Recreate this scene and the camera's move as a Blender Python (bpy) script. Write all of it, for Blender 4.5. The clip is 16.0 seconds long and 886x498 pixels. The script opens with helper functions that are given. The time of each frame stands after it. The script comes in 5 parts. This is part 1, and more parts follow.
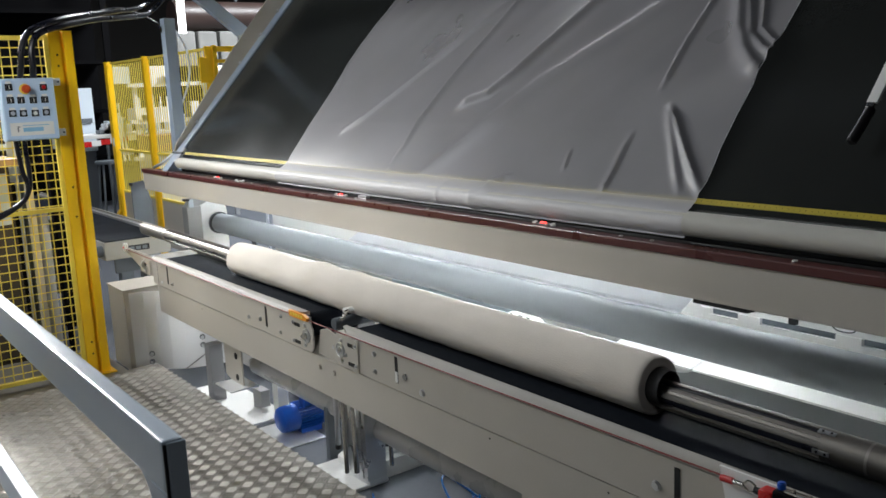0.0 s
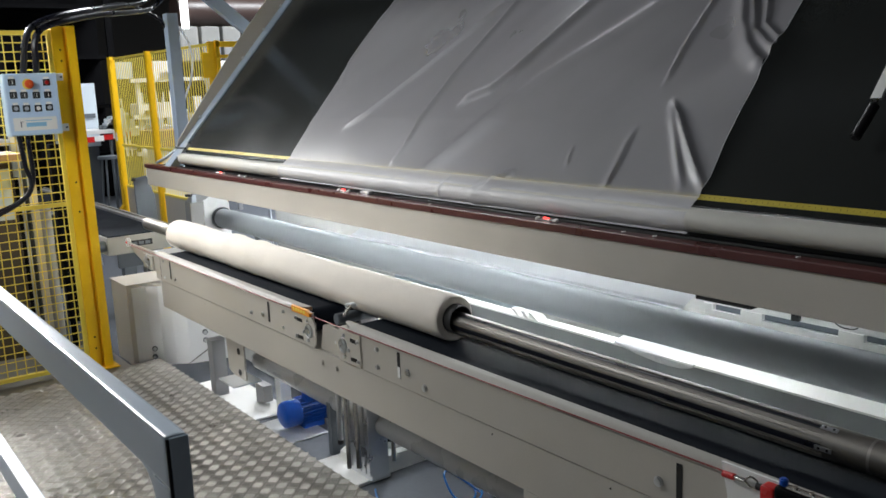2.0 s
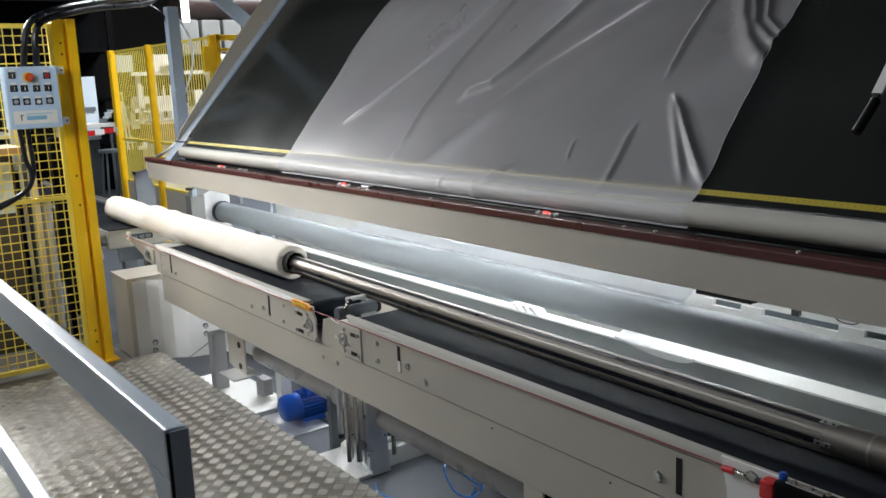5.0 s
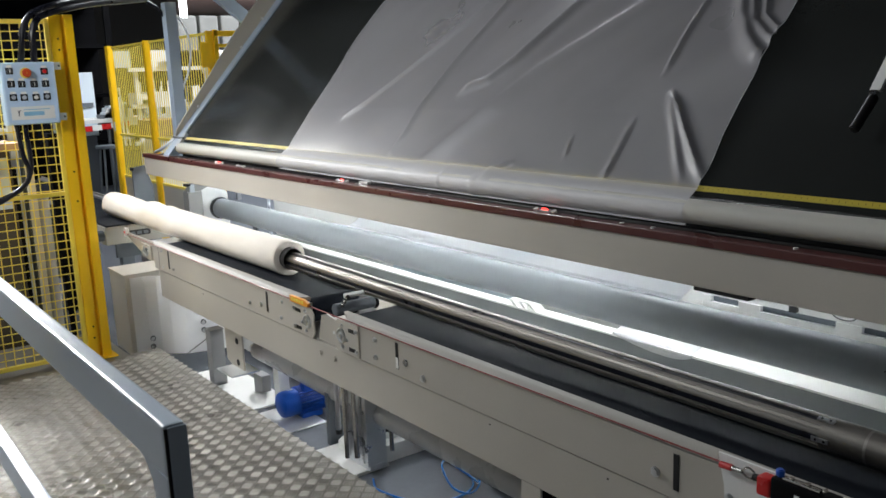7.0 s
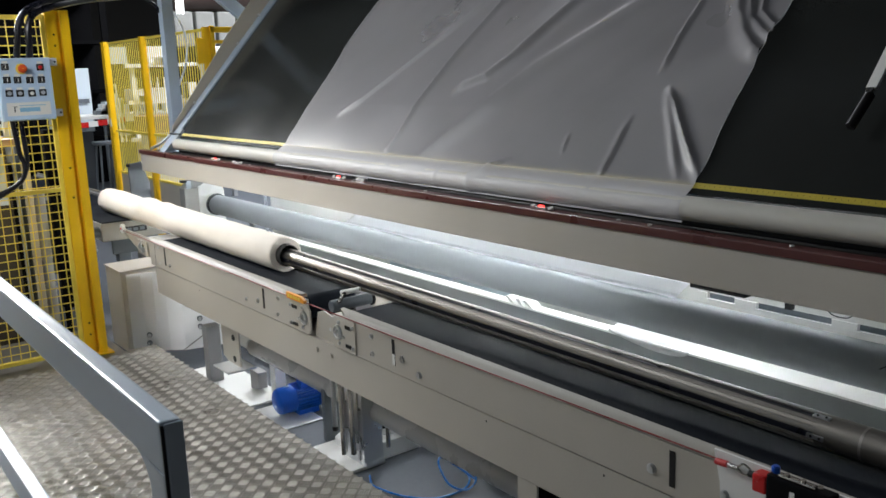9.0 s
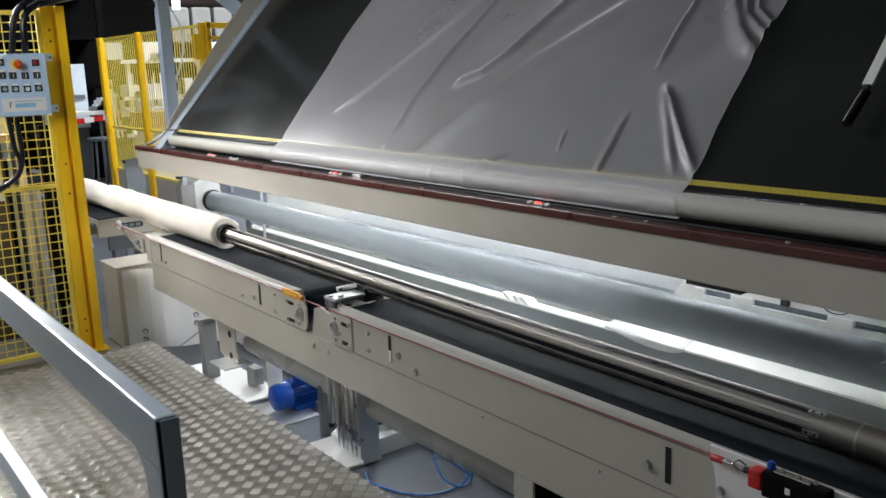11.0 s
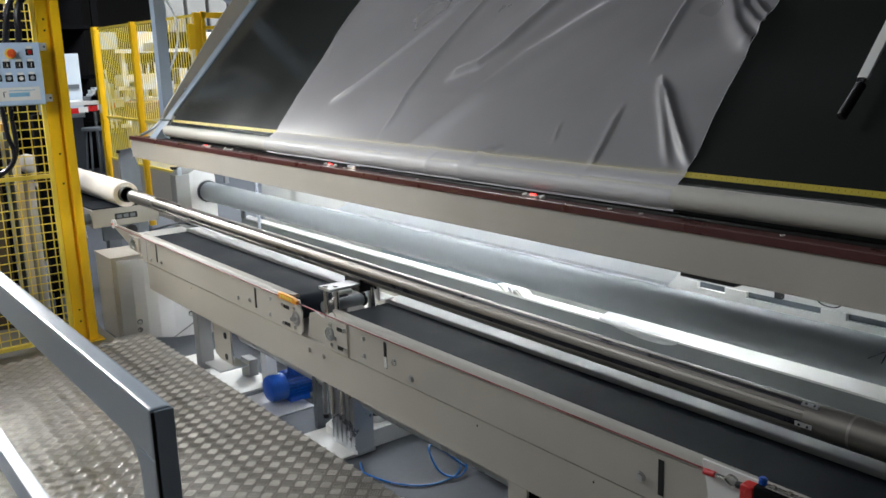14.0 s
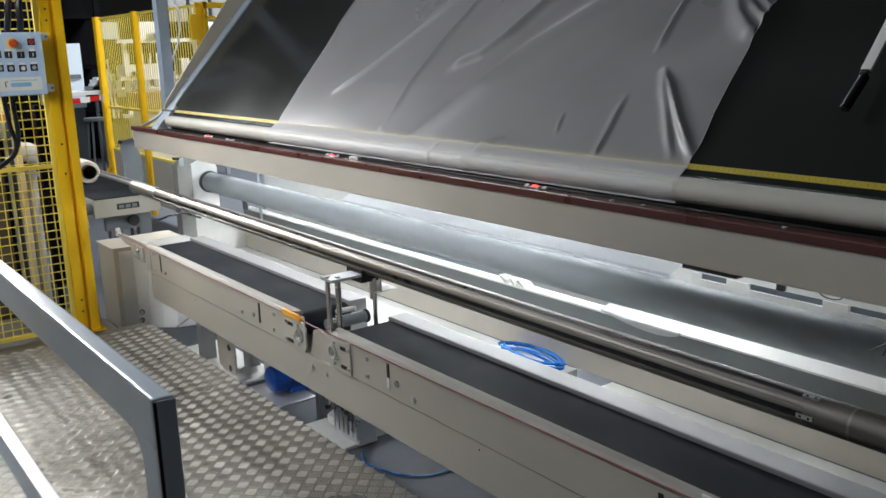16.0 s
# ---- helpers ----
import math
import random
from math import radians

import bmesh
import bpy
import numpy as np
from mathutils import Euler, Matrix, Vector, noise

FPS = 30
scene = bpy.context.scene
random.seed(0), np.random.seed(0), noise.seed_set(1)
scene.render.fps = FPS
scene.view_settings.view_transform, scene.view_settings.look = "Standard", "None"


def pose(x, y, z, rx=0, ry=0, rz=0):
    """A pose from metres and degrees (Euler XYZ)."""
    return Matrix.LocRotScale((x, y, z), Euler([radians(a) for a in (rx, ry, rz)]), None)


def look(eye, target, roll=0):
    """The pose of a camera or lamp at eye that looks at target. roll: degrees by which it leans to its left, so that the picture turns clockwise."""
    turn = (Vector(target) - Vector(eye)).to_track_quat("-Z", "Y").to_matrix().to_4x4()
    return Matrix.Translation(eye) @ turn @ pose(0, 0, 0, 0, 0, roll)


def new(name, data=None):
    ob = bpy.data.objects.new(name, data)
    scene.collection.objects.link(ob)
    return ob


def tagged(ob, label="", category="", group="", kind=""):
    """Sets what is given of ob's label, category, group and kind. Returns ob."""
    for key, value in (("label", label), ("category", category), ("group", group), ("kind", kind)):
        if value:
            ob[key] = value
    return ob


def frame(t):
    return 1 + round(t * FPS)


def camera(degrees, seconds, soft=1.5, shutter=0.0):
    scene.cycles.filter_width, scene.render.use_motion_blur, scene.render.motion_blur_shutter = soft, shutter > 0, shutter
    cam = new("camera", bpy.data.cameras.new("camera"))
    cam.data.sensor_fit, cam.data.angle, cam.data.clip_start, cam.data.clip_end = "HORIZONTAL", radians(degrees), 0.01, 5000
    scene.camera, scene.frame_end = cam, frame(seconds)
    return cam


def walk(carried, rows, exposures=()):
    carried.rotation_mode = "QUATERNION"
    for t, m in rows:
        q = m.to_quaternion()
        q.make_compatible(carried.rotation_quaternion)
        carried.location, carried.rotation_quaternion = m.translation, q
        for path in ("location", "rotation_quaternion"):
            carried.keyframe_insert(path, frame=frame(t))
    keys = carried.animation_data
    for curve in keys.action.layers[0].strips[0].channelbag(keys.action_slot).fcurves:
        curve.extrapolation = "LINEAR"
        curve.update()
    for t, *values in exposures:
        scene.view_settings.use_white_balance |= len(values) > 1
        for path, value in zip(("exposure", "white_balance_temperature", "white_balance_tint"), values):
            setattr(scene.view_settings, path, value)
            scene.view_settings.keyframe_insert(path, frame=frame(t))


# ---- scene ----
cam = camera(53.661, 16.0, soft=1.6)
EYE = (0.0, 0.0, 1.6)
# seconds, heading from the machine's long axis, dip, lean
TURNS = [
    (0, 36.644, 10.555, -2.500),
    (0.5, 36.599, 10.618, -2.528),
    (1, 36.572, 10.689, -2.487),
    (1.5, 36.514, 10.762, -2.456),
    (2, 36.461, 10.833, -2.443),
    (2.5, 36.417, 10.907, -2.407),
    (3, 36.398, 10.985, -2.429),
    (3.5, 36.394, 11.066, -2.380),
    (4, 36.391, 11.121, -2.377),
    (6.5, 36.497, 11.384, -2.272),
    (7, 36.541, 11.454, -2.264),
    (7.5, 36.588, 11.511, -2.234),
    (8, 36.641, 11.572, -2.196),
    (8.5, 36.696, 11.628, -2.166),
    (9, 36.756, 11.671, -2.154),
    (11.5, 37.036, 12.013, -2.004),
    (12, 37.088, 12.133, -1.933),
    (12.5, 37.137, 12.246, -1.904),
    (13, 37.192, 12.321, -1.846),
    (13.5, 37.249, 12.402, -1.782),
    (14, 37.298, 12.472, -1.800),
    (14.5, 37.318, 12.554, -1.759),
    (15, 37.284, 12.701, -1.742),
    (15.5, 37.234, 12.876, -1.745),
    (16, 37.159, 13.049, -1.690),
]


def aim(yaw, dip, lean):
    a, b = radians(yaw), radians(dip)
    ahead = Vector((math.sin(a) * math.cos(b), math.cos(a) * math.cos(b), -math.sin(b)))
    return look(EYE, Vector(EYE) + ahead, lean)


walk(cam, [(t, aim(yaw, dip, lean)) for t, yaw, dip, lean in TURNS])

# ---- light ----
scene.view_settings.exposure = 0.03
world = bpy.data.worlds.new("sky")
scene.world = world
world.use_nodes = True
wn = world.node_tree.nodes
sky = wn.new("ShaderNodeTexSky")
sky.sky_type, sky.sun_disc, sky.sun_elevation, sky.sun_rotation = "NISHITA", False, radians(40), radians(30)
world.node_tree.links.new(sky.outputs[0], wn["Background"].inputs[0])
wn["Background"].inputs[1].default_value = 0.08


def area_light(name, m, sx, sy, power, colour):
    d = bpy.data.lights.new(name, "AREA")
    d.shape, d.size, d.size_y, d.energy, d.color = "RECTANGLE", sx, sy, power, colour
    ob = new(name, d)
    ob.matrix_world = m
    return ob


HALL = (-4.2, 13.0, -7.0, 24.0, -0.16, 6.0)   # x0 x1 y0 y1 floor ceiling
# unseen skylights, added and placed where the hall needs light
ADDED_SKYLIGHTS = [(-2.4, -3.5, 2.4, 2.4, 24), (-2.2, 8.5, 2.4, 6.0, 310), (7.4, 9.2, 2.6, 3.0, 1250)]   # x, y, width, length, power
for sx_, sy_, w_, l_, power_ in ADDED_SKYLIGHTS:
    area_light("skylight_glow", pose(sx_, sy_, 6.02), w_, l_, power_, (0.92, 0.96, 1.0))
ADDED_WINDOW = (3.6, 7.6, 1.2, 3.6)   # y0 y1 z0 z1 of an added, unseen window in the west wall
area_light("window_glow", pose(-4.15, 5.6, 2.4, 0, -90, 0), 2.4, 4.0, 14, (1.0, 0.975, 0.94))
# two added, unseen fill lamps: eye, target, width, length, power, spread
FILL_LAMPS = [((0.55, 8.6, 2.9), (0.5, 3.2, 0.0), 1.6, 0.6, 105, 80), ((-2.0, 2.4, 3.0), (0.9, 5.2, 1.5), 2.2, 1.0, 26, 85)]
for eye_, aim_, w_, l_, power_, spread_ in FILL_LAMPS:
    area_light("hall_lamp_glow", look(eye_, aim_), w_, l_, power_, (0.97, 0.98, 0.98)).data.spread = radians(spread_)

# ---- materials ----
MATS = {}


def mat(name, colour, rough=0.5, metal=0.0, vary=0.08, scale=6.0, fine=90.0, bump=0.05, spec=0.5, island=0.0, tint=None, stretch=(1, 1, 1), wear=0.15):
    """Two scales of variation in colour and gloss, and a fine relief."""
    if name in MATS:
        return MATS[name]
    m = bpy.data.materials.new(name)
    m.use_nodes = True
    nt = m.node_tree
    N, L = nt.nodes, nt.links
    b = N["Principled BSDF"]
    tc = N.new("ShaderNodeTexCoord")
    mp = N.new("ShaderNodeMapping")
    mp.inputs["Scale"].default_value = stretch
    L.new(tc.outputs["Object"], mp.inputs[0])
    big, small = N.new("ShaderNodeTexNoise"), N.new("ShaderNodeTexNoise")
    for n, s, d in ((big, scale, 4), (small, fine, 3)):
        n.inputs["Scale"].default_value, n.inputs["Detail"].default_value = s, d
        L.new(mp.outputs[0], n.inputs["Vector"])
    mix = N.new("ShaderNodeMix")
    mix.data_type = "RGBA"
    dark = tint or tuple(c * (1 - 3 * vary) for c in colour)
    light = tuple(min(1, c * (1 + 1.6 * vary)) for c in colour)
    mix.inputs[6].default_value, mix.inputs[7].default_value = (*dark, 1), (*light, 1)
    add = N.new("ShaderNodeMath")
    add.operation = "MULTIPLY_ADD"
    add.inputs[1].default_value, add.inputs[2].default_value = 0.35, 0.0
    L.new(small.outputs[0], add.inputs[0])
    add2 = N.new("ShaderNodeMath")
    add2.operation = "MULTIPLY_ADD"
    add2.inputs[1].default_value = 0.9
    L.new(big.outputs[0], add2.inputs[0])
    L.new(add.outputs[0], add2.inputs[2])
    last = add2.outputs[0]
    if island:
        oi = N.new("ShaderNodeObjectInfo")
        ad = N.new("ShaderNodeMath")
        ad.operation = "MULTIPLY_ADD"
        ad.inputs[1].default_value = island
        L.new(oi.outputs["Random"], ad.inputs[0])
        L.new(last, ad.inputs[2])
        last = ad.outputs[0]
    L.new(last, mix.inputs[0])
    L.new(mix.outputs[2], b.inputs["Base Color"])
    r = N.new("ShaderNodeMapRange")
    r.inputs[1].default_value, r.inputs[2].default_value = 0.3, 0.75
    r.inputs[3].default_value, r.inputs[4].default_value = max(0.03, rough - wear * 0.5), min(1, rough + wear * 0.5)
    L.new(big.outputs[0], r.inputs[0])
    L.new(r.outputs[0], b.inputs["Roughness"])
    b.inputs["Metallic"].default_value = metal
    b.inputs["Specular IOR Level"].default_value = spec
    if bump:
        bp = N.new("ShaderNodeBump")
        bp.inputs["Strength"].default_value, bp.inputs["Distance"].default_value = bump, 0.004
        L.new(small.outputs[0], bp.inputs["Height"])
        L.new(bp.outputs[0], b.inputs["Normal"])
    MATS[name] = m
    return m


def glow(name, colour, strength):
    m = bpy.data.materials.new(name)
    m.use_nodes = True
    b = m.node_tree.nodes["Principled BSDF"]
    b.inputs["Base Color"].default_value = (*colour, 1)
    b.inputs["Emission Color"].default_value = (*colour, 1)
    b.inputs["Emission Strength"].default_value = strength
    return m


RAILGREY = mat("rail_grey_paint", (0.27, 0.27, 0.275), 0.45, 0, 0.06, 3.0, 160, 0.04)
RAILM = mat("handrail_paint", (0.40, 0.475, 0.56), 0.37, 0.0, 0.03, 1.2, 160, 0.02, spec=0.75, wear=0.06)
CORD = mat("dark_red_cord", (0.20, 0.012, 0.010), 0.5, 0, 0.1, 10, 160, 0.03)
TUBEGREY = mat("grey_tube_paint", (0.44, 0.44, 0.435), 0.3, 0.0, 0.03, 3.0, 160, 0.03)
GALV = mat("galvanised_sheet", (0.82, 0.82, 0.82), 0.34, 0.0, 0.03, 2.2, 220, 0.04)
BEIGE = mat("beige_paint", (0.47, 0.44, 0.385), 0.42, 0, 0.05, 3.0, 160, 0.04)
GREY = mat("grey_paint", (0.42, 0.46, 0.52), 0.4, 0, 0.05, 3.0, 160, 0.04)
BLUEGREY = mat("blue_grey_paint", (0.36, 0.44, 0.55), 0.38, 0, 0.06, 3.0, 160, 0.04)
# the beige toned down for the lips, shade put into the colour
LIPM = mat("shade_toned_lip_paint", (0.37, 0.35, 0.31), 0.55, 0, 0.08, 3.0, 160, 0.06, spec=0.3)
DARKGREY = mat("dark_grey_paint", (0.10, 0.115, 0.13), 0.5, 0, 0.08, 4, 150, 0.05)
YELLOW = mat("yellow_paint", (0.93, 0.55, 0.010), 0.38, 0, 0.06, 5, 140, 0.04)
YELLOW_PALE = mat("pale_yellow_paint", (0.84, 0.66, 0.10), 0.4, 0, 0.06, 5, 140, 0.04)
WHITE = mat("white_paint", (0.78, 0.78, 0.76), 0.5, 0, 0.04, 3, 150, 0.04)
CHROME = mat("bright_steel", (0.62, 0.60, 0.57), 0.22, 1.0, 0.06, 8, 200, 0.02, stretch=(6, 0.4, 6))
SHEET = mat("brushed_sheet", (0.68, 0.69, 0.70), 0.36, 0.65, 0.07, 5, 220, 0.05)
ALU = mat("aluminium", (0.66, 0.67, 0.68), 0.32, 1.0, 0.06, 9, 200, 0.03)
TREAD = mat("tread_plate", (0.245, 0.23, 0.203), 0.40, 0.55, 0.10, 2.2, 60, 0.08, wear=0.2)
LUG = mat("worn_tread_bars", (0.43, 0.41, 0.37), 0.34, 0.6, 0.08, 2.2, 60, 0.03, wear=0.2)
BELT = mat("rubber_belt", (0.0105, 0.013, 0.018), 0.7, 0, 0.16, 3, 300, 0.08, spec=0.05, wear=0.2)
RUBBER = mat("black_rubber", (0.009, 0.009, 0.010), 0.5, 0, 0.1, 10, 200, 0.05, spec=0.3)
CABLE = mat("black_cable", (0.006, 0.007, 0.013), 0.32, 0, 0.1, 10, 200, 0.03, spec=0.35)
FELT = mat("nonwoven_felt", (0.76, 0.70, 0.62), 0.9, 0, 0.05, 9, 260, 0.25, spec=0.2, stretch=(1, 0.5, 1))
GREYROLL = mat("grey_roller_cover", (0.27, 0.295, 0.315), 0.62, 0, 0.05, 3, 220, 0.05, spec=0.35)
CREAM = mat("cream_roller", (0.50, 0.488, 0.44), 0.66, 0, 0.05, 3, 220, 0.05)
MAROON = mat("maroon_strip", (0.085, 0.022, 0.020), 0.32, 0, 0.1, 8, 160, 0.04)
REDP = mat("red_plastic", (0.55, 0.02, 0.02), 0.3, 0, 0.05, 12, 160, 0.02)
BLUE = mat("blue_paint", (0.003, 0.075, 0.42), 0.36, 0, 0.1, 12, 160, 0.04)
BLUEHOSE = mat("blue_hose", (0.004, 0.15, 0.52), 0.3, 0, 0.06, 12, 160, 0.02)
CONCRETE = mat("concrete", (0.105, 0.115, 0.132), 0.78, 0, 0.12, 1.4, 40, 0.12, spec=0.2, wear=0.2)
SCREENM = mat("dark_screen_glass", (0.022, 0.024, 0.023), 0.2, 0, 0.1, 2, 200, 0.0, wear=0.08)
TAPE = mat("dull_yellow_tape", (0.50, 0.40, 0.035), 0.5, 0, 0.08, 6, 140, 0.03)
PALECAB = mat("pale_cabinet_paint", (0.55, 0.62, 0.68), 0.45, 0, 0.04, 3, 150, 0.03)
END_GREY = mat("dull_grey_paint", (0.25, 0.25, 0.245), 0.5, 0, 0.07, 4, 150, 0.05)
# darker grey-green for the upper floor beam, shade put into the colour
BEAM_SHADE = mat("shaded_beam_paint", (0.16, 0.175, 0.18), 0.5, 0, 0.07, 3, 150, 0.05)
SLATE = mat("slate_blue_paint", (0.13, 0.15, 0.175), 0.45, 0, 0.06, 4, 150, 0.04)
PLATE_GREY = mat("dull_plate_paint", (0.30, 0.285, 0.25), 0.5, 0, 0.06, 3, 150, 0.05)
ORANGE = mat("orange_plastic", (0.85, 0.33, 0.03), 0.4, 0, 0.06, 12, 160, 0.03)
# walls and roof near black, which keeps bounced light low
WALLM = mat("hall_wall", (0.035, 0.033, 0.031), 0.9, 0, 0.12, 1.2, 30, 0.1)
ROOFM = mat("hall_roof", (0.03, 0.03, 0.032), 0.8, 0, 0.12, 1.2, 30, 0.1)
# near black: real black parts, and painted-in shade on rack and drop panel
BLACKM = mat("black_equipment_and_shade", (0.004, 0.004, 0.005), 0.7, 0, 0.2, 3, 80, 0.05, spec=0.08)
CARD = mat("brown_cardboard", (0.30, 0.19, 0.10), 0.8, 0, 0.12, 3, 60, 0.1)

# ---- mesh helpers ----
ORG = {}


def thing(name, at, label, category, group="", kind=""):
    e = new(name)
    e.location = at
    e.empty_display_size = 0.1
    ORG[e] = Vector(at)
    return tagged(e, label, category, group, kind)


def part(name, bm, material, parent=None, label="", smooth=False):
    """One mesh object; the bmesh is in the world's metres."""
    me = bpy.data.meshes.new(name)
    bmesh.ops.recalc_face_normals(bm, faces=bm.faces)
    o = ORG.get(parent, Vector((0, 0, 0)))
    bmesh.ops.translate(bm, verts=bm.verts, vec=-o)
    bm.to_mesh(me)
    bm.free()
    me.materials.append(material)
    if smooth:
        me.shade_smooth()
        me.set_sharp_from_angle(angle=radians(35))
        if len(me.polygons) <= 70:   # broad faces stay flat beside their rounded edges
            areas = sorted(p.area for p in me.polygons)
            for p in me.polygons:
                if p.area > 4 * areas[len(areas) // 2]:
                    p.use_smooth = False
    ob = new(name, me)
    if parent:
        ob.parent = parent
    ORG[ob] = o
    if label:
        tagged(ob, label)
    return ob


def share(name, ob, offset):
    """Another object on the same mesh, moved by offset, under the same parent."""
    c = new(name, ob.data)
    c.parent = ob.parent
    c.location = ob.location + Vector(offset)
    c.rotation_euler = ob.rotation_euler
    return c


def box(x0, x1, y0, y1, z0, z1, bevel=0.0, bm=None, segments=2):
    bm = bm or bmesh.new()
    r = bmesh.ops.create_cube(bm, size=1.0)
    for v in r["verts"]:
        v.co = Vector((x0 + (v.co.x + 0.5) * (x1 - x0), y0 + (v.co.y + 0.5) * (y1 - y0), z0 + (v.co.z + 0.5) * (z1 - z0)))
    if bevel:
        es = list({e for v in r["verts"] for e in v.link_edges})
        bmesh.ops.bevel(bm, geom=es, offset=bevel, segments=segments, affect="EDGES", profile=0.6)
    return bm


def extrude_profile(points, axis, a, b, bevel=0.0, bm=None):
    """A closed outline swept along one axis: for y the outline is (x, z), for x it is (y, z), for z it is (x, y)."""
    bm = bm or bmesh.new()
    def co(p, s):
        return {"y": (p[0], s, p[1]), "x": (s, p[0], p[1]), "z": (p[0], p[1], s)}[axis]
    va = [bm.verts.new(co(p, a)) for p in points]
    vb = [bm.verts.new(co(p, b)) for p in points]
    n = len(points)
    fs = [bm.faces.new(va), bm.faces.new(vb[::-1])]
    for i in range(n):
        fs.append(bm.faces.new((va[i], vb[i], vb[(i + 1) % n], va[(i + 1) % n])))
    if bevel:
        es = list({e for f in fs for e in f.edges})
        bmesh.ops.bevel(bm, geom=es, offset=bevel, segments=2, affect="EDGES", profile=0.6)
    return bm


def rod(p, q, r, sides=16, r2=None, bm=None, bevel=0.0):
    bm = bm or bmesh.new()
    p, q = Vector(p), Vector(q)
    d = q - p
    m = Matrix.Translation((p + q) / 2) @ d.to_track_quat("Z", "Y").to_matrix().to_4x4()
    res = bmesh.ops.create_cone(bm, cap_ends=True, segments=sides, radius1=r, radius2=r if r2 is None else r2, depth=d.length, matrix=m)
    if bevel:
        caps = [f for f in {f for v in res["verts"] for f in v.link_faces} if len(f.verts) == sides and sides > 4]
        es = list({e for f in caps for e in f.edges})
        bmesh.ops.bevel(bm, geom=es, offset=bevel, segments=2, affect="EDGES")
    return bm


def lathe(p, q, rings, sides=32, bm=None):
    """Rings (distance along p-q, radius), turned about the axis p-q; open ends at radius 0 close themselves."""
    bm = bm or bmesh.new()
    p, q = Vector(p), Vector(q)
    rot = (q - p).to_track_quat("Z", "Y").to_matrix()
    loops = []
    for s, r in rings:
        loops.append([bm.verts.new(p + rot @ Vector((r * math.cos(2 * math.pi * i / sides), r * math.sin(2 * math.pi * i / sides), s))) for i in range(sides)])
    for a, b in zip(loops, loops[1:]):
        for i in range(sides):
            j = (i + 1) % sides
            bm.faces.new((a[i], a[j], b[j], b[i]))
    return bm


def tube_path(points, r, sides=8, bm=None, steps=8):
    """A round tube along a smooth line through the points."""
    bm = bm or bmesh.new()
    P = [Vector(p) for p in points]
    P = [2 * P[0] - P[1]] + P + [2 * P[-1] - P[-2]]
    line = []
    for i in range(1, len(P) - 2):
        for k in range(steps):
            t = k / steps
            a, b, c, d = P[i - 1:i + 3]
            line.append(0.5 * (2 * b + (c - a) * t + (2 * a - 5 * b + 4 * c - d) * t * t + (3 * b - a - 3 * c + d) * t ** 3))
    line.append(P[-2])
    loops, up = [], Vector((0.31, 0.2, 0.93))
    for i, p in enumerate(line):
        d = (line[min(i + 1, len(line) - 1)] - line[max(i - 1, 0)]).normalized()
        u = d.cross(up).normalized()
        up = u.cross(d).normalized()
        loops.append([bm.verts.new(p + r * (u * math.cos(2 * math.pi * k / sides) + up * math.sin(2 * math.pi * k / sides))) for k in range(sides)])
    for a, b in zip(loops, loops[1:]):
        for k in range(sides):
            j = (k + 1) % sides
            bm.faces.new((a[k], a[j], b[j], b[k]))
    bm.faces.new(loops[0][::-1])
    bm.faces.new(loops[-1])
    return bm


# ---- the hall ----
x0, x1, y0, y1, zf, zc = HALL
tagged(part("floor", box(x0, x1, y0, y1, zf - 0.2, zf), CONCRETE), "worn grey concrete hall floor", "floor", kind="structure")
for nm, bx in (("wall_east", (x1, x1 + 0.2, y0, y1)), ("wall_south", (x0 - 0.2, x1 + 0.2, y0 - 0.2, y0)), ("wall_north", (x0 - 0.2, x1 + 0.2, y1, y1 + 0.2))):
    tagged(part(nm, box(*bx, zf - 0.2, zc), WALLM), "near-black factory hall wall", "wall", kind="structure")
bm = box(x0 - 0.2, x0, y0, ADDED_WINDOW[0], zf - 0.2, zc)
box(x0 - 0.2, x0, ADDED_WINDOW[1], y1, zf - 0.2, zc, bm=bm)
box(x0 - 0.2, x0, ADDED_WINDOW[0], ADDED_WINDOW[1], zf - 0.2, ADDED_WINDOW[2], bm=bm)
box(x0 - 0.2, x0, ADDED_WINDOW[0], ADDED_WINDOW[1], ADDED_WINDOW[3], zc, bm=bm)
tagged(part("wall_west", bm, WALLM), "near-black factory hall wall with an added long window opening", "wall", kind="structure")
# roof left open at the added skylights
bm = bmesh.new()
xs = sorted({x0, x1, *[s[0] - s[2] / 2 for s in ADDED_SKYLIGHTS], *[s[0] + s[2] / 2 for s in ADDED_SKYLIGHTS]})
ys = sorted({y0, y1, *[s[1] - s[3] / 2 for s in ADDED_SKYLIGHTS], *[s[1] + s[3] / 2 for s in ADDED_SKYLIGHTS]})
for i in range(len(xs) - 1):
    for j in range(len(ys) - 1):
        cx, cy = (xs[i] + xs[i + 1]) / 2, (ys[j] + ys[j + 1]) / 2
        if not any(abs(cx - s[0]) < s[2] / 2 and abs(cy - s[1]) < s[3] / 2 for s in ADDED_SKYLIGHTS):
            box(xs[i], xs[i + 1], ys[j], ys[j + 1], zc, zc + 0.15, bm=bm)
tagged(part("ceiling", bm, ROOFM), "near-black hall roof with added skylight openings", "ceiling", kind="structure")

# platform of tread plate
PLAT = (-3.0, 1.66, -2.5, 5.22)
tagged(part("platform", box(PLAT[0], PLAT[1], PLAT[2], PLAT[3], -0.155, 0.0, 0.002), TREAD), "worn steel tread-plate platform with raised bars", "platform", kind="structure")


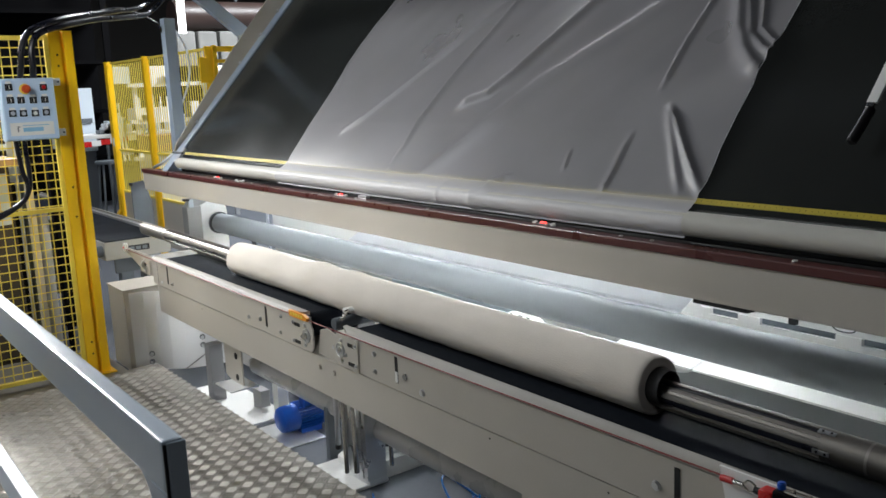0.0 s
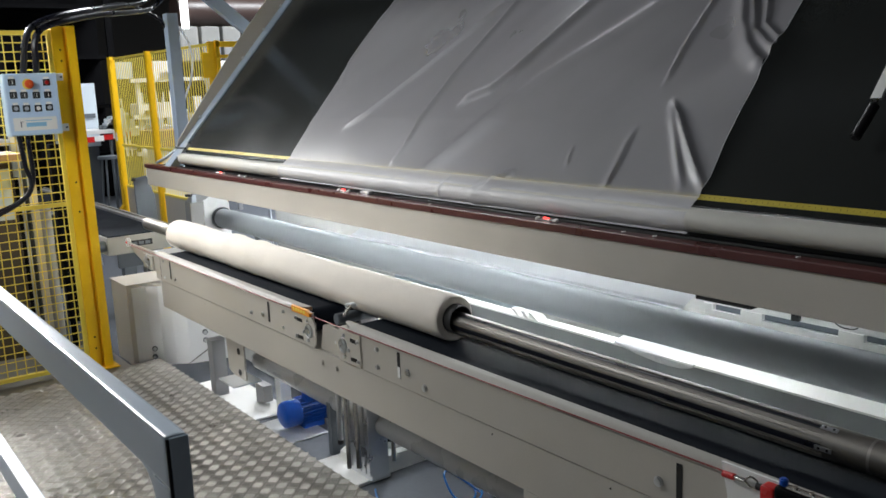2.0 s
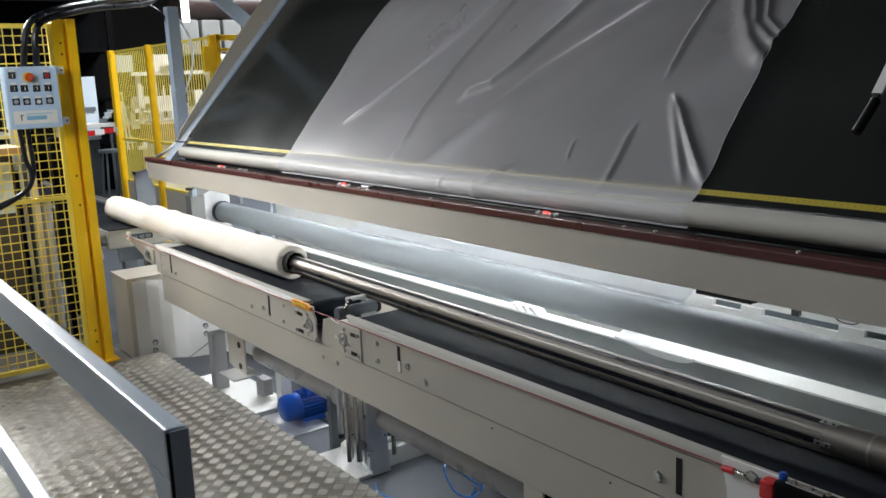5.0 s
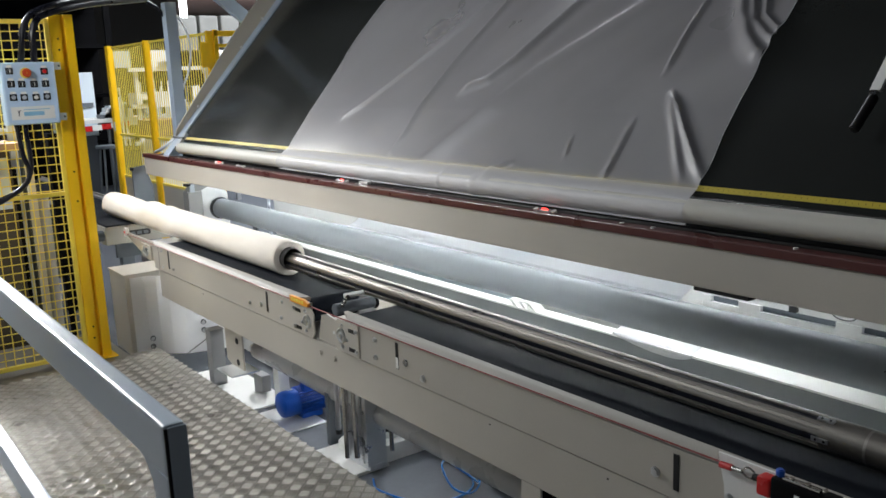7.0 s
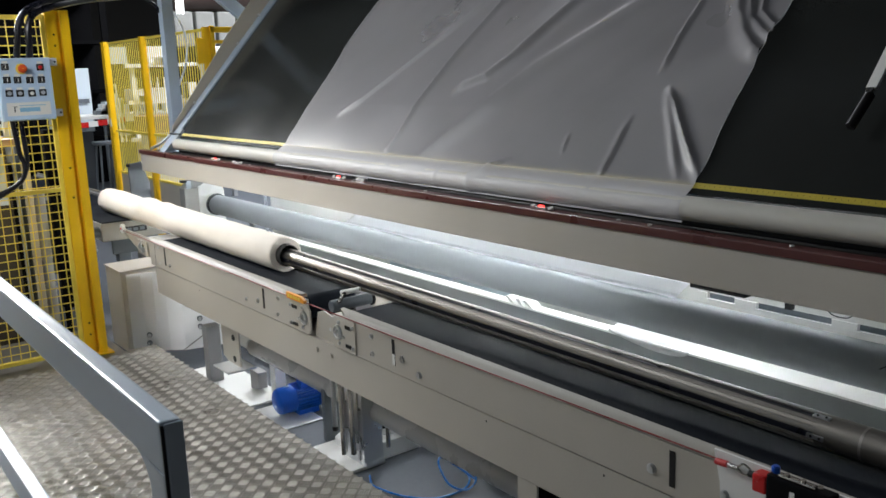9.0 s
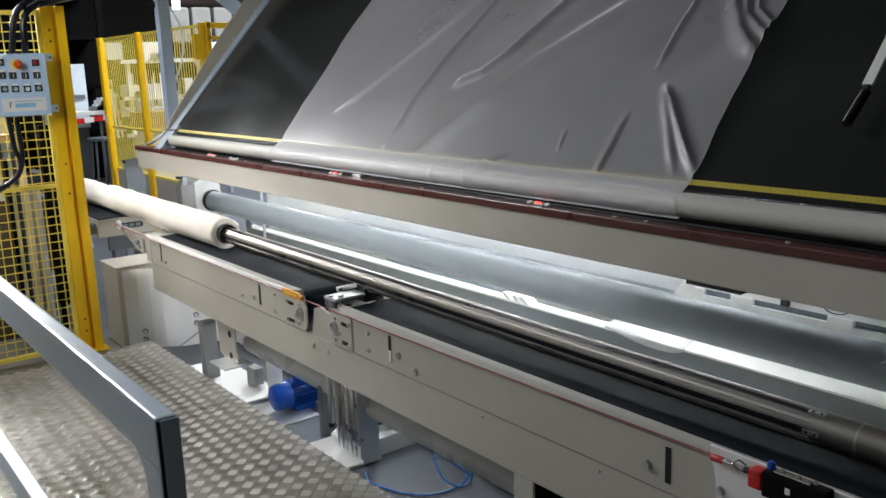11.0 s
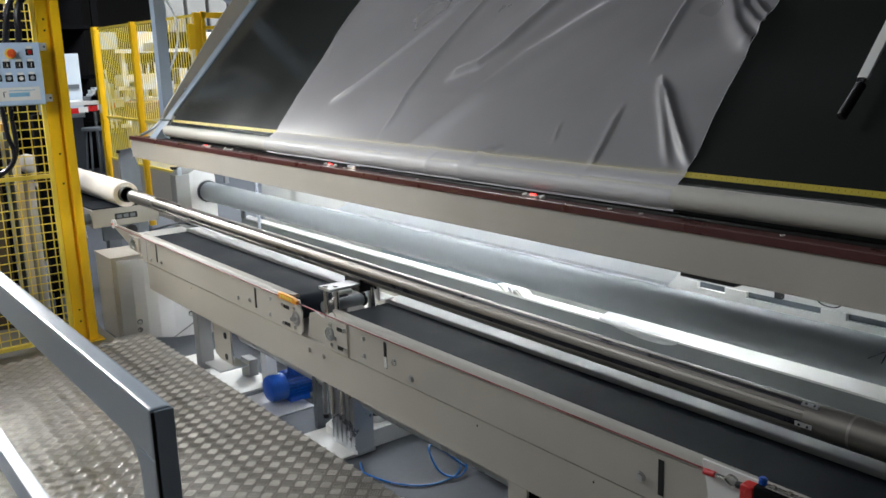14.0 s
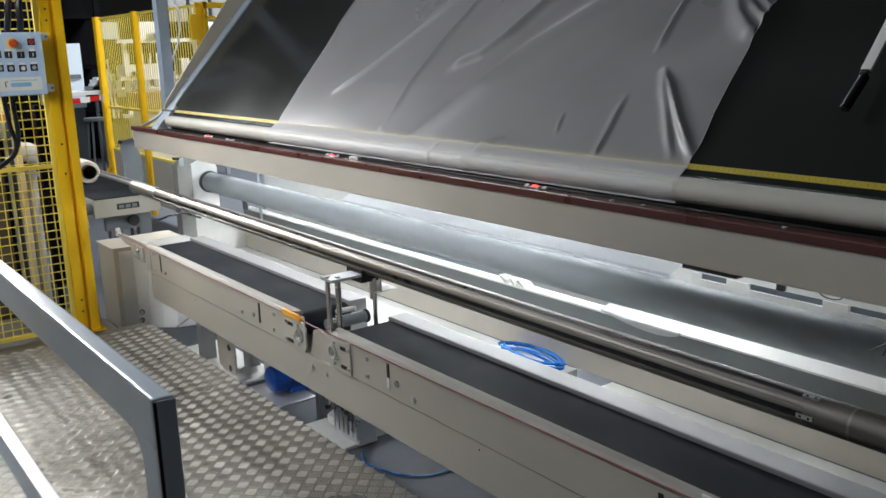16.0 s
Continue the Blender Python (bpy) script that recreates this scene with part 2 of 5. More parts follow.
def tread_bars():
    """Groups of five low bars set slantwise, turned in turn the one way and the other."""
    rng = random.Random(4)
    pitch, ln, wd, h, q = 0.0715, 0.043, 0.0052, 0.0024, math.sqrt(0.5)
    V, F = [], []
    for i in range(28):
        for j in range(62):
            for turn in (0, 1):
                cx, cy = 1.605 - pitch * (i - 0.5 * turn), 5.151 - pitch * (j + 0.5 * turn)
                if cx > PLAT[1] - 0.018:
                    continue
                du, dv = ((q, q), (q, -q)) if turn == 0 else ((q, -q), (q, q))
                for k in range(5):
                    o = (k - 2) * 0.0092
                    hl = ln / 2 * (1 - 0.07 * abs(k - 2))
                    c = 1 - rng.random() * 0.3
                    b = len(V)
                    for u, v, z in ((-hl, -wd / 2, 0.0), (hl, -wd / 2, 0.0), (hl, wd / 2, 0.0), (-hl, wd / 2, 0.0), (-hl * 0.8, -wd * 0.2, h * c), (hl * 0.8, -wd * 0.2, h * c), (hl * 0.8, wd * 0.2, h * c), (-hl * 0.8, wd * 0.2, h * c)):
                        v += o
                        V.append((cx + u * du[0] + v * dv[0], cy + u * du[1] + v * dv[1], z))
                    F += [(b, b + 1, b + 5, b + 4), (b + 2, b + 3, b + 7, b + 6), (b + 1, b + 2, b + 6, b + 5), (b + 3, b, b + 4, b + 7), (b + 4, b + 5, b + 6, b + 7)]
    me = bpy.data.meshes.new("tread_bars")
    me.from_pydata(V, [], F)
    me.materials.append(LUG)
    ob = new("tread_bars", me)
    ob.parent = bpy.data.objects["platform"]
    return tagged(ob, kind="stuff")


tread_bars()

# ---- handrail ----
def handrail():
    t = thing("handrail", (0.442, 1.38, 0.0), "grey-blue painted steel handrail on the platform", "handrail")
    xa, xb = 0.424, 0.462
    part("top_rail", box(xa, xb, 1.36, 5.0, 0.958, 1.05, 0.006), RAILM, t, smooth=True)
    bm = box(xa, xb, 1.3605, 1.44, 0.0, 0.957, 0.004)
    part("post", bm, RAILM, t, smooth=True)
    bm = extrude_profile([(1.44, 0.958)] + [(1.44 + 0.07 - 0.07 * math.sin(a), 0.888 + 0.07 * math.cos(a)) for a in [k * math.pi / 12 for k in range(7)]], "x", xa + 0.002, xb - 0.002)
    part("gusset", bm, RAILM, t, smooth=True)
    part("end_strip", box(xa + 0.007, xb + 0.001, 1.354, 1.3595, 0.0, 1.047, 0.002), RAILM, t)
    part("end_groove", box(xa + 0.001, xa + 0.0065, 1.3565, 1.3595, 0.0, 1.045), CABLE, t, "dark joint beside the end strip")
    part("knee_rail", box(xa, xb, 1.44, 5.0, 0.36, 0.45, 0.004), RAILM, t, smooth=True)
    part("far_post", box(xa, xb, 4.9, 4.98, 0.0, 0.957, 0.004), RAILM, t, smooth=True)
    part("base_plate", box(xa - 0.04, xb + 0.04, 1.34, 1.48, 0.0005, 0.010, 0.002), RAILM, t)


handrail()

# ---- belt conveyor ----
XF, GAP0, GAP1 = 1.74, 3.10, 3.38
YL, YR = 5.36, -0.25
ZB = 0.622


def bolt_mesh(name, at, r, parent, material=ALU):
    bm = rod(at, (at[0] - 0.003, at[1], at[2]), r * 1.25, 14)
    rod((at[0] - 0.003, at[1], at[2]), (at[0] - 0.008, at[1], at[2]), r, 6, bm=bm)
    return part(name, bm, material, parent)


def conveyor():
    t = thing("belt_conveyor", (1.9, 2.5, 0.30), "beige lift conveyor with two black rubber belts", "conveyor")
    part("lower_beam", box(XF, XF + 0.05, YR, YL - 0.06, 0.30, 0.467, 0.003), BEIGE, t, smooth=True)
    part("rear_beam", box(2.06, 2.11, YR, YL - 0.06, 0.30, 0.467, 0.003), BEIGE, t, smooth=True)
    part("cross_tray", box(XF + 0.052, 2.058, YR + 0.1, YL - 0.2, 0.44, 0.455), BEIGE, t)
    for a, b, nm in ((GAP1 + 0.0, YL, "far"), (YR, GAP0, "near")):
        part("side_panel", box(XF - 0.004, XF + 0.03, a, b, 0.471, 0.617, 0.002), BEIGE, t, smooth=True)
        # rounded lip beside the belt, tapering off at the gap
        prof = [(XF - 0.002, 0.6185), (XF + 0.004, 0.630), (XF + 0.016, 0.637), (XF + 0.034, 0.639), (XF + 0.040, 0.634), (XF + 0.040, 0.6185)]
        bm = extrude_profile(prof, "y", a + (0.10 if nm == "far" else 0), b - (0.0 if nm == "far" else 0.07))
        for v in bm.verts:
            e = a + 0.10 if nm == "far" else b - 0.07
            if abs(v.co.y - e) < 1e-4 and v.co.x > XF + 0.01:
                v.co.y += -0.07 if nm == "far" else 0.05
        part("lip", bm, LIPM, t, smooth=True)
        part("rear_rail", box(2.02, 2.115, a + 0.02, b - 0.02, 0.471, 0.636, 0.006), RAILGREY, t, smooth=True)
        # belt with rounded ends
        r = 0.055
        prof = [(a + r + r * math.cos(k), ZB - r + r * math.sin(k)) for k in [math.pi / 2 + i * math.pi / 10 for i in range(11)]]
        prof += [(b - r + r * math.cos(k), ZB - r + r * math.sin(k)) for k in [-math.pi / 2 + i * math.pi / 10 for i in range(11)]]
        part("belt", extrude_profile(prof, "x", XF + 0.044, 2.016), BELT, t, smooth=True)
    # bearing plates beside the gap, with take-up slots
    def bearing_plate(y_in, sign):
        ya, yb = sorted((y_in, y_in + sign * 0.19))
        c = 0.03
        e = y_in
        pr = [(e + sign * 0.19, 0.476), (e + sign * 0.02, 0.476), (e, 0.50), (e, 0.585), (e + sign * 0.03, 0.612), (e + sign * 0.19, 0.612)]
        p = part("bearing_plate", extrude_profile(pr, "x", XF - 0.012, XF - 0.0045, 0.001), BEIGE, t)
        by, bz = e + sign * 0.055, 0.545
        part("bearing", lathe((XF - 0.0121, by, bz), (XF - 0.1, by, bz), [(0.0, 0.033), (0.006, 0.031), (0.008, 0.024), (0.004, 0.022), (0.004, 0.014), (0.011, 0.013), (0.011, 0.003)], 24), ALU, p, "round steel bearing", smooth=True)
        part("shaft_end", rod((XF - 0.013, by, bz), (XF - 0.021, by, bz), 0.009, 12), CHROME, p)
        for dy, dz in ((0.02, 0.045), (0.075, -0.012), (0.02, -0.045)):
            bolt_mesh("bolt", (XF - 0.0121, by + sign * dy * 0.6, bz + dz), 0.007, p)
        for dz in (0.035, -0.045):
            part("slot", box(XF - 0.0135, XF - 0.0122, *sorted((e + sign * 0.115, e + sign * 0.165)), bz + dz - 0.008, bz + dz + 0.008), RUBBER, p)
        bolt_mesh("bolt", (XF - 0.0121, e + sign * 0.175, 0.585), 0.007, p)
        bolt_mesh("bolt", (XF - 0.0121, e + sign * 0.175, 0.50), 0.007, p)

    bearing_plate(3.30, 1)
    bearing_plate(3.118, -1)
    # cheeks of the gap, the tail rollers and the tie plate between them
    part("gap_plate", extrude_profile([(3.13, 0.472), (3.30, 0.472), (3.27, 0.585), (3.22, 0.60), (3.13, 0.585)], "x", XF + 0.012, XF + 0.02), BEIGE, t)
    part("nip_roller", rod((1.80, 3.235, 0.606), (2.0, 3.235, 0.606), 0.026, 24, bevel=0.003), DARKGREY, t, smooth=True)
    part("roller_collar", rod((2.001, 3.235, 0.606), (2.012, 3.235, 0.606), 0.031, 24, bevel=0.002), RUBBER, t, smooth=True)
    part("pin", rod((1.84, 3.215, 0.664), (1.90, 3.15, 0.682), 0.011, 16, bevel=0.002), WHITE, t, "white plastic pin", smooth=True)
    bm = bmesh.new()
    for k in range(5):
        rod((1.815 + 0.004 * k, 3.225 - 0.01 * k, 0.61 + 0.013 * k), (1.83 + 0.004 * k, 3.225 - 0.01 * k, 0.614 + 0.013 * k), 0.009, 8, bm=bm)
    part("link_chain", bm, CHROME, t)
    bm = extrude_profile([(3.335, 0.612), (3.495, 0.612), (3.50, 0.640), (3.36, 0.640), (3.33, 0.628)], "x", XF - 0.020, XF - 0.005, 0.002)
    part("warning_tag", bm, ORANGE, t, "orange plastic tag")
    for k in range(5):
        part("tag_mark", box(XF - 0.0212, XF - 0.0201, 3.37 + 0.024 * k, 3.384 + 0.024 * k, 0.620, 0.634), YELLOW_PALE, t)
    # slots and bolts along the side
    for yy, za, zb_ in ((5.098, 0.505, 0.612), (3.771, 0.504, 0.603), (2.661, 0.501, 0.604), (1.357, 0.498, 0.600)):
        part("adjust_slot", box(XF - 0.0058, XF - 0.0041, yy - 0.009, yy + 0.009, za, zb_), RUBBER, t)
    part("slot_scale", box(XF - 0.0070, XF - 0.0059, 2.652, 2.668, 0.503, 0.546), WHITE, t)
    for yy, zz, rr in ((3.969, 0.514, 0.008), (3.837, 0.53, 0.010), (3.612, 0.584, 0.007), (3.625, 0.505, 0.007), (2.812, 0.582, 0.009), (2.811, 0.510, 0.009), (2.602, 0.539, 0.012), (2.496, 0.505, 0.012), (1.425, 0.527, 0.012), (5.02, 0.515, 0.008), (5.20, 0.60, 0.006), (5.20, 0.50, 0.006), (0.40, 0.527, 0.012)):
        bolt_mesh("bolt", (XF - 0.0042, yy, zz), rr, t)
    for yy, zz in ((3.272, 0.419), (3.149, 0.421)):
        bolt_mesh("bolt", (XF - 0.0002, yy, zz), 0.010, t, BEIGE)
    for yy, zz in ((2.124, 0.442), (1.60, 0.44), (4.6, 0.44)):
        part("screw_hole", rod((XF - 0.0002, yy, zz), (XF - 0.0012, yy, zz), 0.0035, 8), RUBBER, t)
    # end plate and pulley bracket
    part("end_bracket", extrude_profile([(5.36, 0.50), (5.60, 0.52), (5.90, 0.60), (5.90, 0.628), (5.36, 0.628)], "x", XF + 0.01, XF + 0.018), BEIGE, t)
    part("pulley", lathe((XF - 0.012, 5.874, 0.635), (XF + 0.2, 5.874, 0.635), [(0.0, 0.006), (0.0, 0.028), (0.006, 0.030), (0.010, 0.022), (0.014, 0.030), (0.020, 0.028), (0.020, 0.006)], 20), WHITE, t, "white plastic pulley", smooth=True)
    part("pulley_screw", rod((XF - 0.018, 5.874, 0.635), (XF - 0.010, 5.874, 0.635), 0.008, 10), REDP, t)
    part("end_hook", tube_path([(XF + 0.004, 5.52, 0.60), (XF - 0.01, 5.54, 0.565), (XF, 5.53, 0.535), (XF + 0.01, 5.50, 0.52)], 0.008), SHEET, t, smooth=True)
    eb = part("end_bearing_plate", extrude_profile([(5.42, 0.505), (5.60, 0.515), (5.60, 0.60), (5.42, 0.60)], "x", XF - 0.002, XF + 0.008, 0.001), BEIGE, t)
    part("bearing", lathe((XF - 0.0021, 5.50, 0.552), (XF - 0.1, 5.50, 0.552), [(0.0, 0.030), (0.006, 0.028), (0.008, 0.021), (0.004, 0.019), (0.004, 0.012), (0.011, 0.011), (0.011, 0.003)], 24), ALU, eb, "round steel bearing", smooth=True)
    part("panel_seam", box(XF - 0.0050, XF - 0.0041, 5.267, 5.270, 0.474, 0.614), RUBBER, t)
    part("end_tray", box(XF + 0.03, 2.10, 5.37, 5.62, 0.585, 0.60, 0.002), SHEET, t)
    # emergency pull cord and its switch
    part("pull_cord", tube_path([(XF - 0.008, 5.86, 0.625), (XF - 0.010, 4.4, 0.621), (XF - 0.011, 2.8, 0.619), (XF - 0.010, 1.21, 0.630)], 0.0026, 6), CORD, t, "thin red pull cord", smooth=True)
    sw = part("switch_plate", extrude_profile([(1.225, 0.655), (1.04, 0.655), (0.86, 0.655), (0.86, 0.47), (1.20, 0.47), (1.205, 0.575)], "x", XF - 0.013, XF - 0.0045, 0.001), WHITE, t, "white switch mounting plate")
    part("cord_clamp", rod((XF - 0.022, 1.212, 0.630), (XF - 0.022, 1.178, 0.632), 0.0085, 12, bevel=0.001), REDP, sw, smooth=True)
    part("turnbuckle", rod((XF - 0.022, 1.177, 0.632), (XF - 0.022, 1.15, 0.633), 0.006, 10), CHROME, sw)
    part("ring", tube_path([(XF - 0.022, 1.152, 0.634), (XF - 0.022, 1.135, 0.648), (XF - 0.022, 1.115, 0.640), (XF - 0.022, 1.112, 0.628), (XF - 0.022, 1.135, 0.622), (XF - 0.022, 1.152, 0.632)], 0.0028, 6), CHROME, sw, smooth=True)
    part("switch_neck", rod((XF - 0.024, 1.117, 0.632), (XF - 0.024, 1.094, 0.633), 0.009, 12), RUBBER, sw, smooth=True)
    part("switch_head", box(XF - 0.050, XF - 0.0135, 1.058, 1.094, 0.606, 0.652, 0.006), REDP, sw, "red switch head", smooth=True)
    part("switch_body", box(XF - 0.050, XF - 0.0135, 0.90, 1.0575, 0.596, 0.662, 0.006), BLACKM, sw, "black switch body", smooth=True)
    part("reset_knob", rod((XF - 0.03, 1.045, 0.662), (XF - 0.03, 1.045, 0.680), 0.010, 14, bevel=0.003), BLUE, sw, smooth=True)
    part("lever_bar", box(XF - 0.046, XF - 0.034, 0.94, 1.03, 0.663, 0.670, 0.002), CHROME, sw)
    for yy in (1.01, 0.97, 0.93):
        part("screw", rod((XF - 0.040, yy, 0.6705), (XF - 0.040, yy, 0.675), 0.006, 8), CHROME, sw)
    part("switch_mark", box(XF - 0.0512, XF - 0.0502, 0.985, 0.997, 0.625, 0.640), WHITE, sw)
    for yy, zz in ((1.19, 0.545), (1.10, 0.525), (1.19, 0.49)):
        bolt_mesh("bolt", (XF - 0.0132, yy, zz), 0.010, sw)
    # drop panel with a dark opening, lift carriage plates
    part("drop_panel", box(XF + 0.001, XF + 0.006, 1.885, 1.975, 0.13, 0.2995), BEIGE, t)
    part("drop_panel", box(XF + 0.001, XF + 0.006, 0.2, 1.884, 0.13, 0.20), BEIGE, t)
    # black sheet standing in for the shade inside the opening
    part("drop_back", box(XF + 0.06, XF + 0.07, 0.2, 1.94, 0.13, 0.2995), BLACKM, t)
    cp = part("carriage_plate", extrude_profile([(4.245, 0.2995), (4.47, 0.2995), (4.46, 0.09), (4.40, 0.07), (4.245, 0.07)], "x", 1.79, 1.80, 0.001), BEIGE, t)
    for zz in (0.222, 0.103):
        part("lock_hole", rod((1.789, 4.308, zz), (1.7865, 4.308, zz), 0.018, 18), RUBBER, cp)
    part("carriage_foot", box(1.70, 1.86, 4.20, 4.40, 0.062, 0.0695, 0.001), SHEET, t)
    for yy in (0.1, 1.6, 2.9, 4.0, 5.0):
        part("cross_bar", box(XF + 0.051, 2.059, yy, yy + 0.05, 0.36, 0.43), BEIGE, t)
    return t


CONV = conveyor()

# ---- cloth roll and shaft ----
SX, SZ = 1.955, 0.708
STEEL = mat("worn_shaft_steel", (0.20, 0.186, 0.165), 0.47, 1.0, 0.12, 5, 140, 0.03, stretch=(8, 0.5, 8), wear=0.2)


def cloth_roll():
    t = thing("cloth_roll", (1.95, 1.627, ZB), "roll of cream nonwoven cloth wound on a core", "cloth roll")
    zc_ = ZB + 0.0875
    L_ = 2.9
    rings = [(0.010, 0.0545), (0.001, 0.0560), (-0.002, 0.060), (-0.002, 0.068), (-0.001, 0.076), (-0.002, 0.082), (0.000, 0.086), (0.005, 0.0885)]
    s = 0.02
    while s < L_ - 0.02:
        rings.append((s, 0.0900 + 0.0020 * noise.noise(Vector((s * 5, 3, 0)))))
        s += 0.03
    rings += [(L_ - 0.004, 0.0875), (L_, 0.080), (L_, 0.060), (L_ - 0.012, 0.0535)]
    bm = lathe((1.95, 1.627, zc_), (1.95, 4.6, zc_), rings, 40)
    for v in bm.verts:
        d = v.co - Vector((1.95, v.co.y, zc_))
        if d.length > 0.07:
            far_ = max(0.0, (v.co.y - 3.4) / 1.1)
            v.co += d.normalized() * (0.0035 * noise.noise(Vector((d.x * 14, v.co.y * 2.2, d.z * 14))) + 0.0022 * noise.noise(Vector((d.x * 30, v.co.y * 9, d.z * 30))) + far_ * 0.012 * max(0, noise.noise(Vector((d.x * 8, v.co.y * 5, d.z * 8)))))
    for v in bm.verts:   # the last metre is wound looser: a step, a hollow and a ruck on top
        d = v.co - Vector((1.95, v.co.y, zc_))
        if d.length > 0.07:
            f = v.co.y - 3.63
            slack = (0.010 * math.exp(-(f / 0.07) ** 2) - 0.010 * math.exp(-((f - 0.22) / 0.10) ** 2) + 0.007 * math.exp(-((f + 0.30) / 0.06) ** 2)) * (0.55 + 0.45 * d.z / d.length)
            v.co += d.normalized() * slack
    part("cloth", bm, FELT, t, smooth=True)
    part("core", lathe((1.95, 1.587, zc_), (1.95, 4.6, zc_), [(0.0, 0.0518), (0.0, 0.0535), (0.004, 0.0542), (L_ + 0.01, 0.0542), (L_ + 0.01, 0.0518), (0.0, 0.0518)], 40), COREM, t, "dark grey tube core", smooth=True)
    return t


COREM = mat("dark_tube", (0.05, 0.048, 0.046), 0.6, 0, 0.1, 10, 120, 0.05)
ROLL = cloth_roll()


def air_shaft():
    """A slotted tube with black strips; it hangs a little lower at its driven end."""
    t = thing("winding_shaft", (SX, 3.0, SZ), "long steel winding shaft with black expanding strips", "shaft")
    strips = ((111, 9.5), (184, 13), (318, 13))
    n, pts = 300, []
    for i in range(n):
        a = 360 * i / n
        inside = any(abs((a - c + 180) % 360 - 180) < w for c, w in strips)
        groove = min(abs(a - c) for c in (138, 152, 205, 222))
        r = 0.0375 if inside else (0.0415 if groove < 1.2 else 0.0435)
        pts.append((SX + r * math.cos(radians(a)), SZ + r * math.sin(radians(a))))
    part("slotted_tube", extrude_profile(pts, "y", 1.075, 5.62), STEEL, t)
    for c, w in strips:
        pr = [(SX + r * math.cos(radians(c + d * (w - 1.5))), SZ + r * math.sin(radians(c + d * (w - 1.5)))) for r, ds in ((0.0378, (-1, 0, 1)), (0.0405, (1, 0.5, 0, -0.5, -1))) for d in ds]
        part("expanding_strip", extrude_profile(pr, "y", 1.078, 5.615), CABLE, t, "black rubber strip")
    part("end_sleeve", rod((SX, 5.621, SZ), (SX, 6.10, SZ), 0.0430, 40, bevel=0.006), SLEEVE, t, "paler steel end sleeve", smooth=True)
    for a in (100, 150, 200):
        part("sleeve_hole", rod((SX + 0.0425 * math.cos(radians(a)), 5.68, SZ + 0.0425 * math.sin(radians(a))), (SX + 0.0434 * math.cos(radians(a)), 5.68, SZ + 0.0434 * math.sin(radians(a))), 0.006, 10), RUBBER, t)
    part("drive_sleeve", rod((SX, -0.6, SZ), (SX, 1.0745, SZ), 0.0432, 40), STEEL, t, smooth=True)
    part("collar", rod((SX, 0.955, SZ), (SX, 0.962, SZ), 0.0438, 40, bevel=0.0004), SLEEVE, t, smooth=True)
    for c in (111, 184):
        p = Vector((SX + 0.0430 * math.cos(radians(c)), 1.068, SZ + 0.0430 * math.sin(radians(c))))
        m = Matrix.Translation(p) @ Matrix.Rotation(-radians(c - 90), 4, "Y")
        bm = box(-0.006, 0.006, -0.022, 0.022, -0.002, 0.003, 0.001)
        bmesh.ops.transform(bm, matrix=m, verts=bm.verts)
        k = part("strip_clip", bm, ALU, t, "small steel clip")
        for d in (-0.012, 0.010):
            part("clip_screw", rod(m @ Vector((0, d, 0.003)), m @ Vector((0, d, 0.0042)), 0.0035, 8), RUBBER, k)
    t.location.z = 0.6955
    t.rotation_euler.x = 0.0052
    return t


SLEEVE = mat("pale_shaft_steel", (0.30, 0.285, 0.26), 0.5, 1.0, 0.10, 6, 140, 0.03, wear=0.15)
air_shaft()

# ---- inspection machine ----
TH = radians(48)
SB = (2.42, 1.13)
MY0, MY1 = -0.35, 7.05


def on_screen(y, s, out=0.0):
    return Vector((SB[0] + s * math.cos(TH) - out * math.sin(TH), y, SB[1] + s * math.sin(TH) + out * math.cos(TH)))


def slab(y0_, y1_, s0, s1, o0, o1, bevel=0.0):
    bm = box(y0_, y1_, s0, s1, o0, o1, bevel)
    for v in bm.verts:
        v.co = on_screen(*v.co)
    return bm


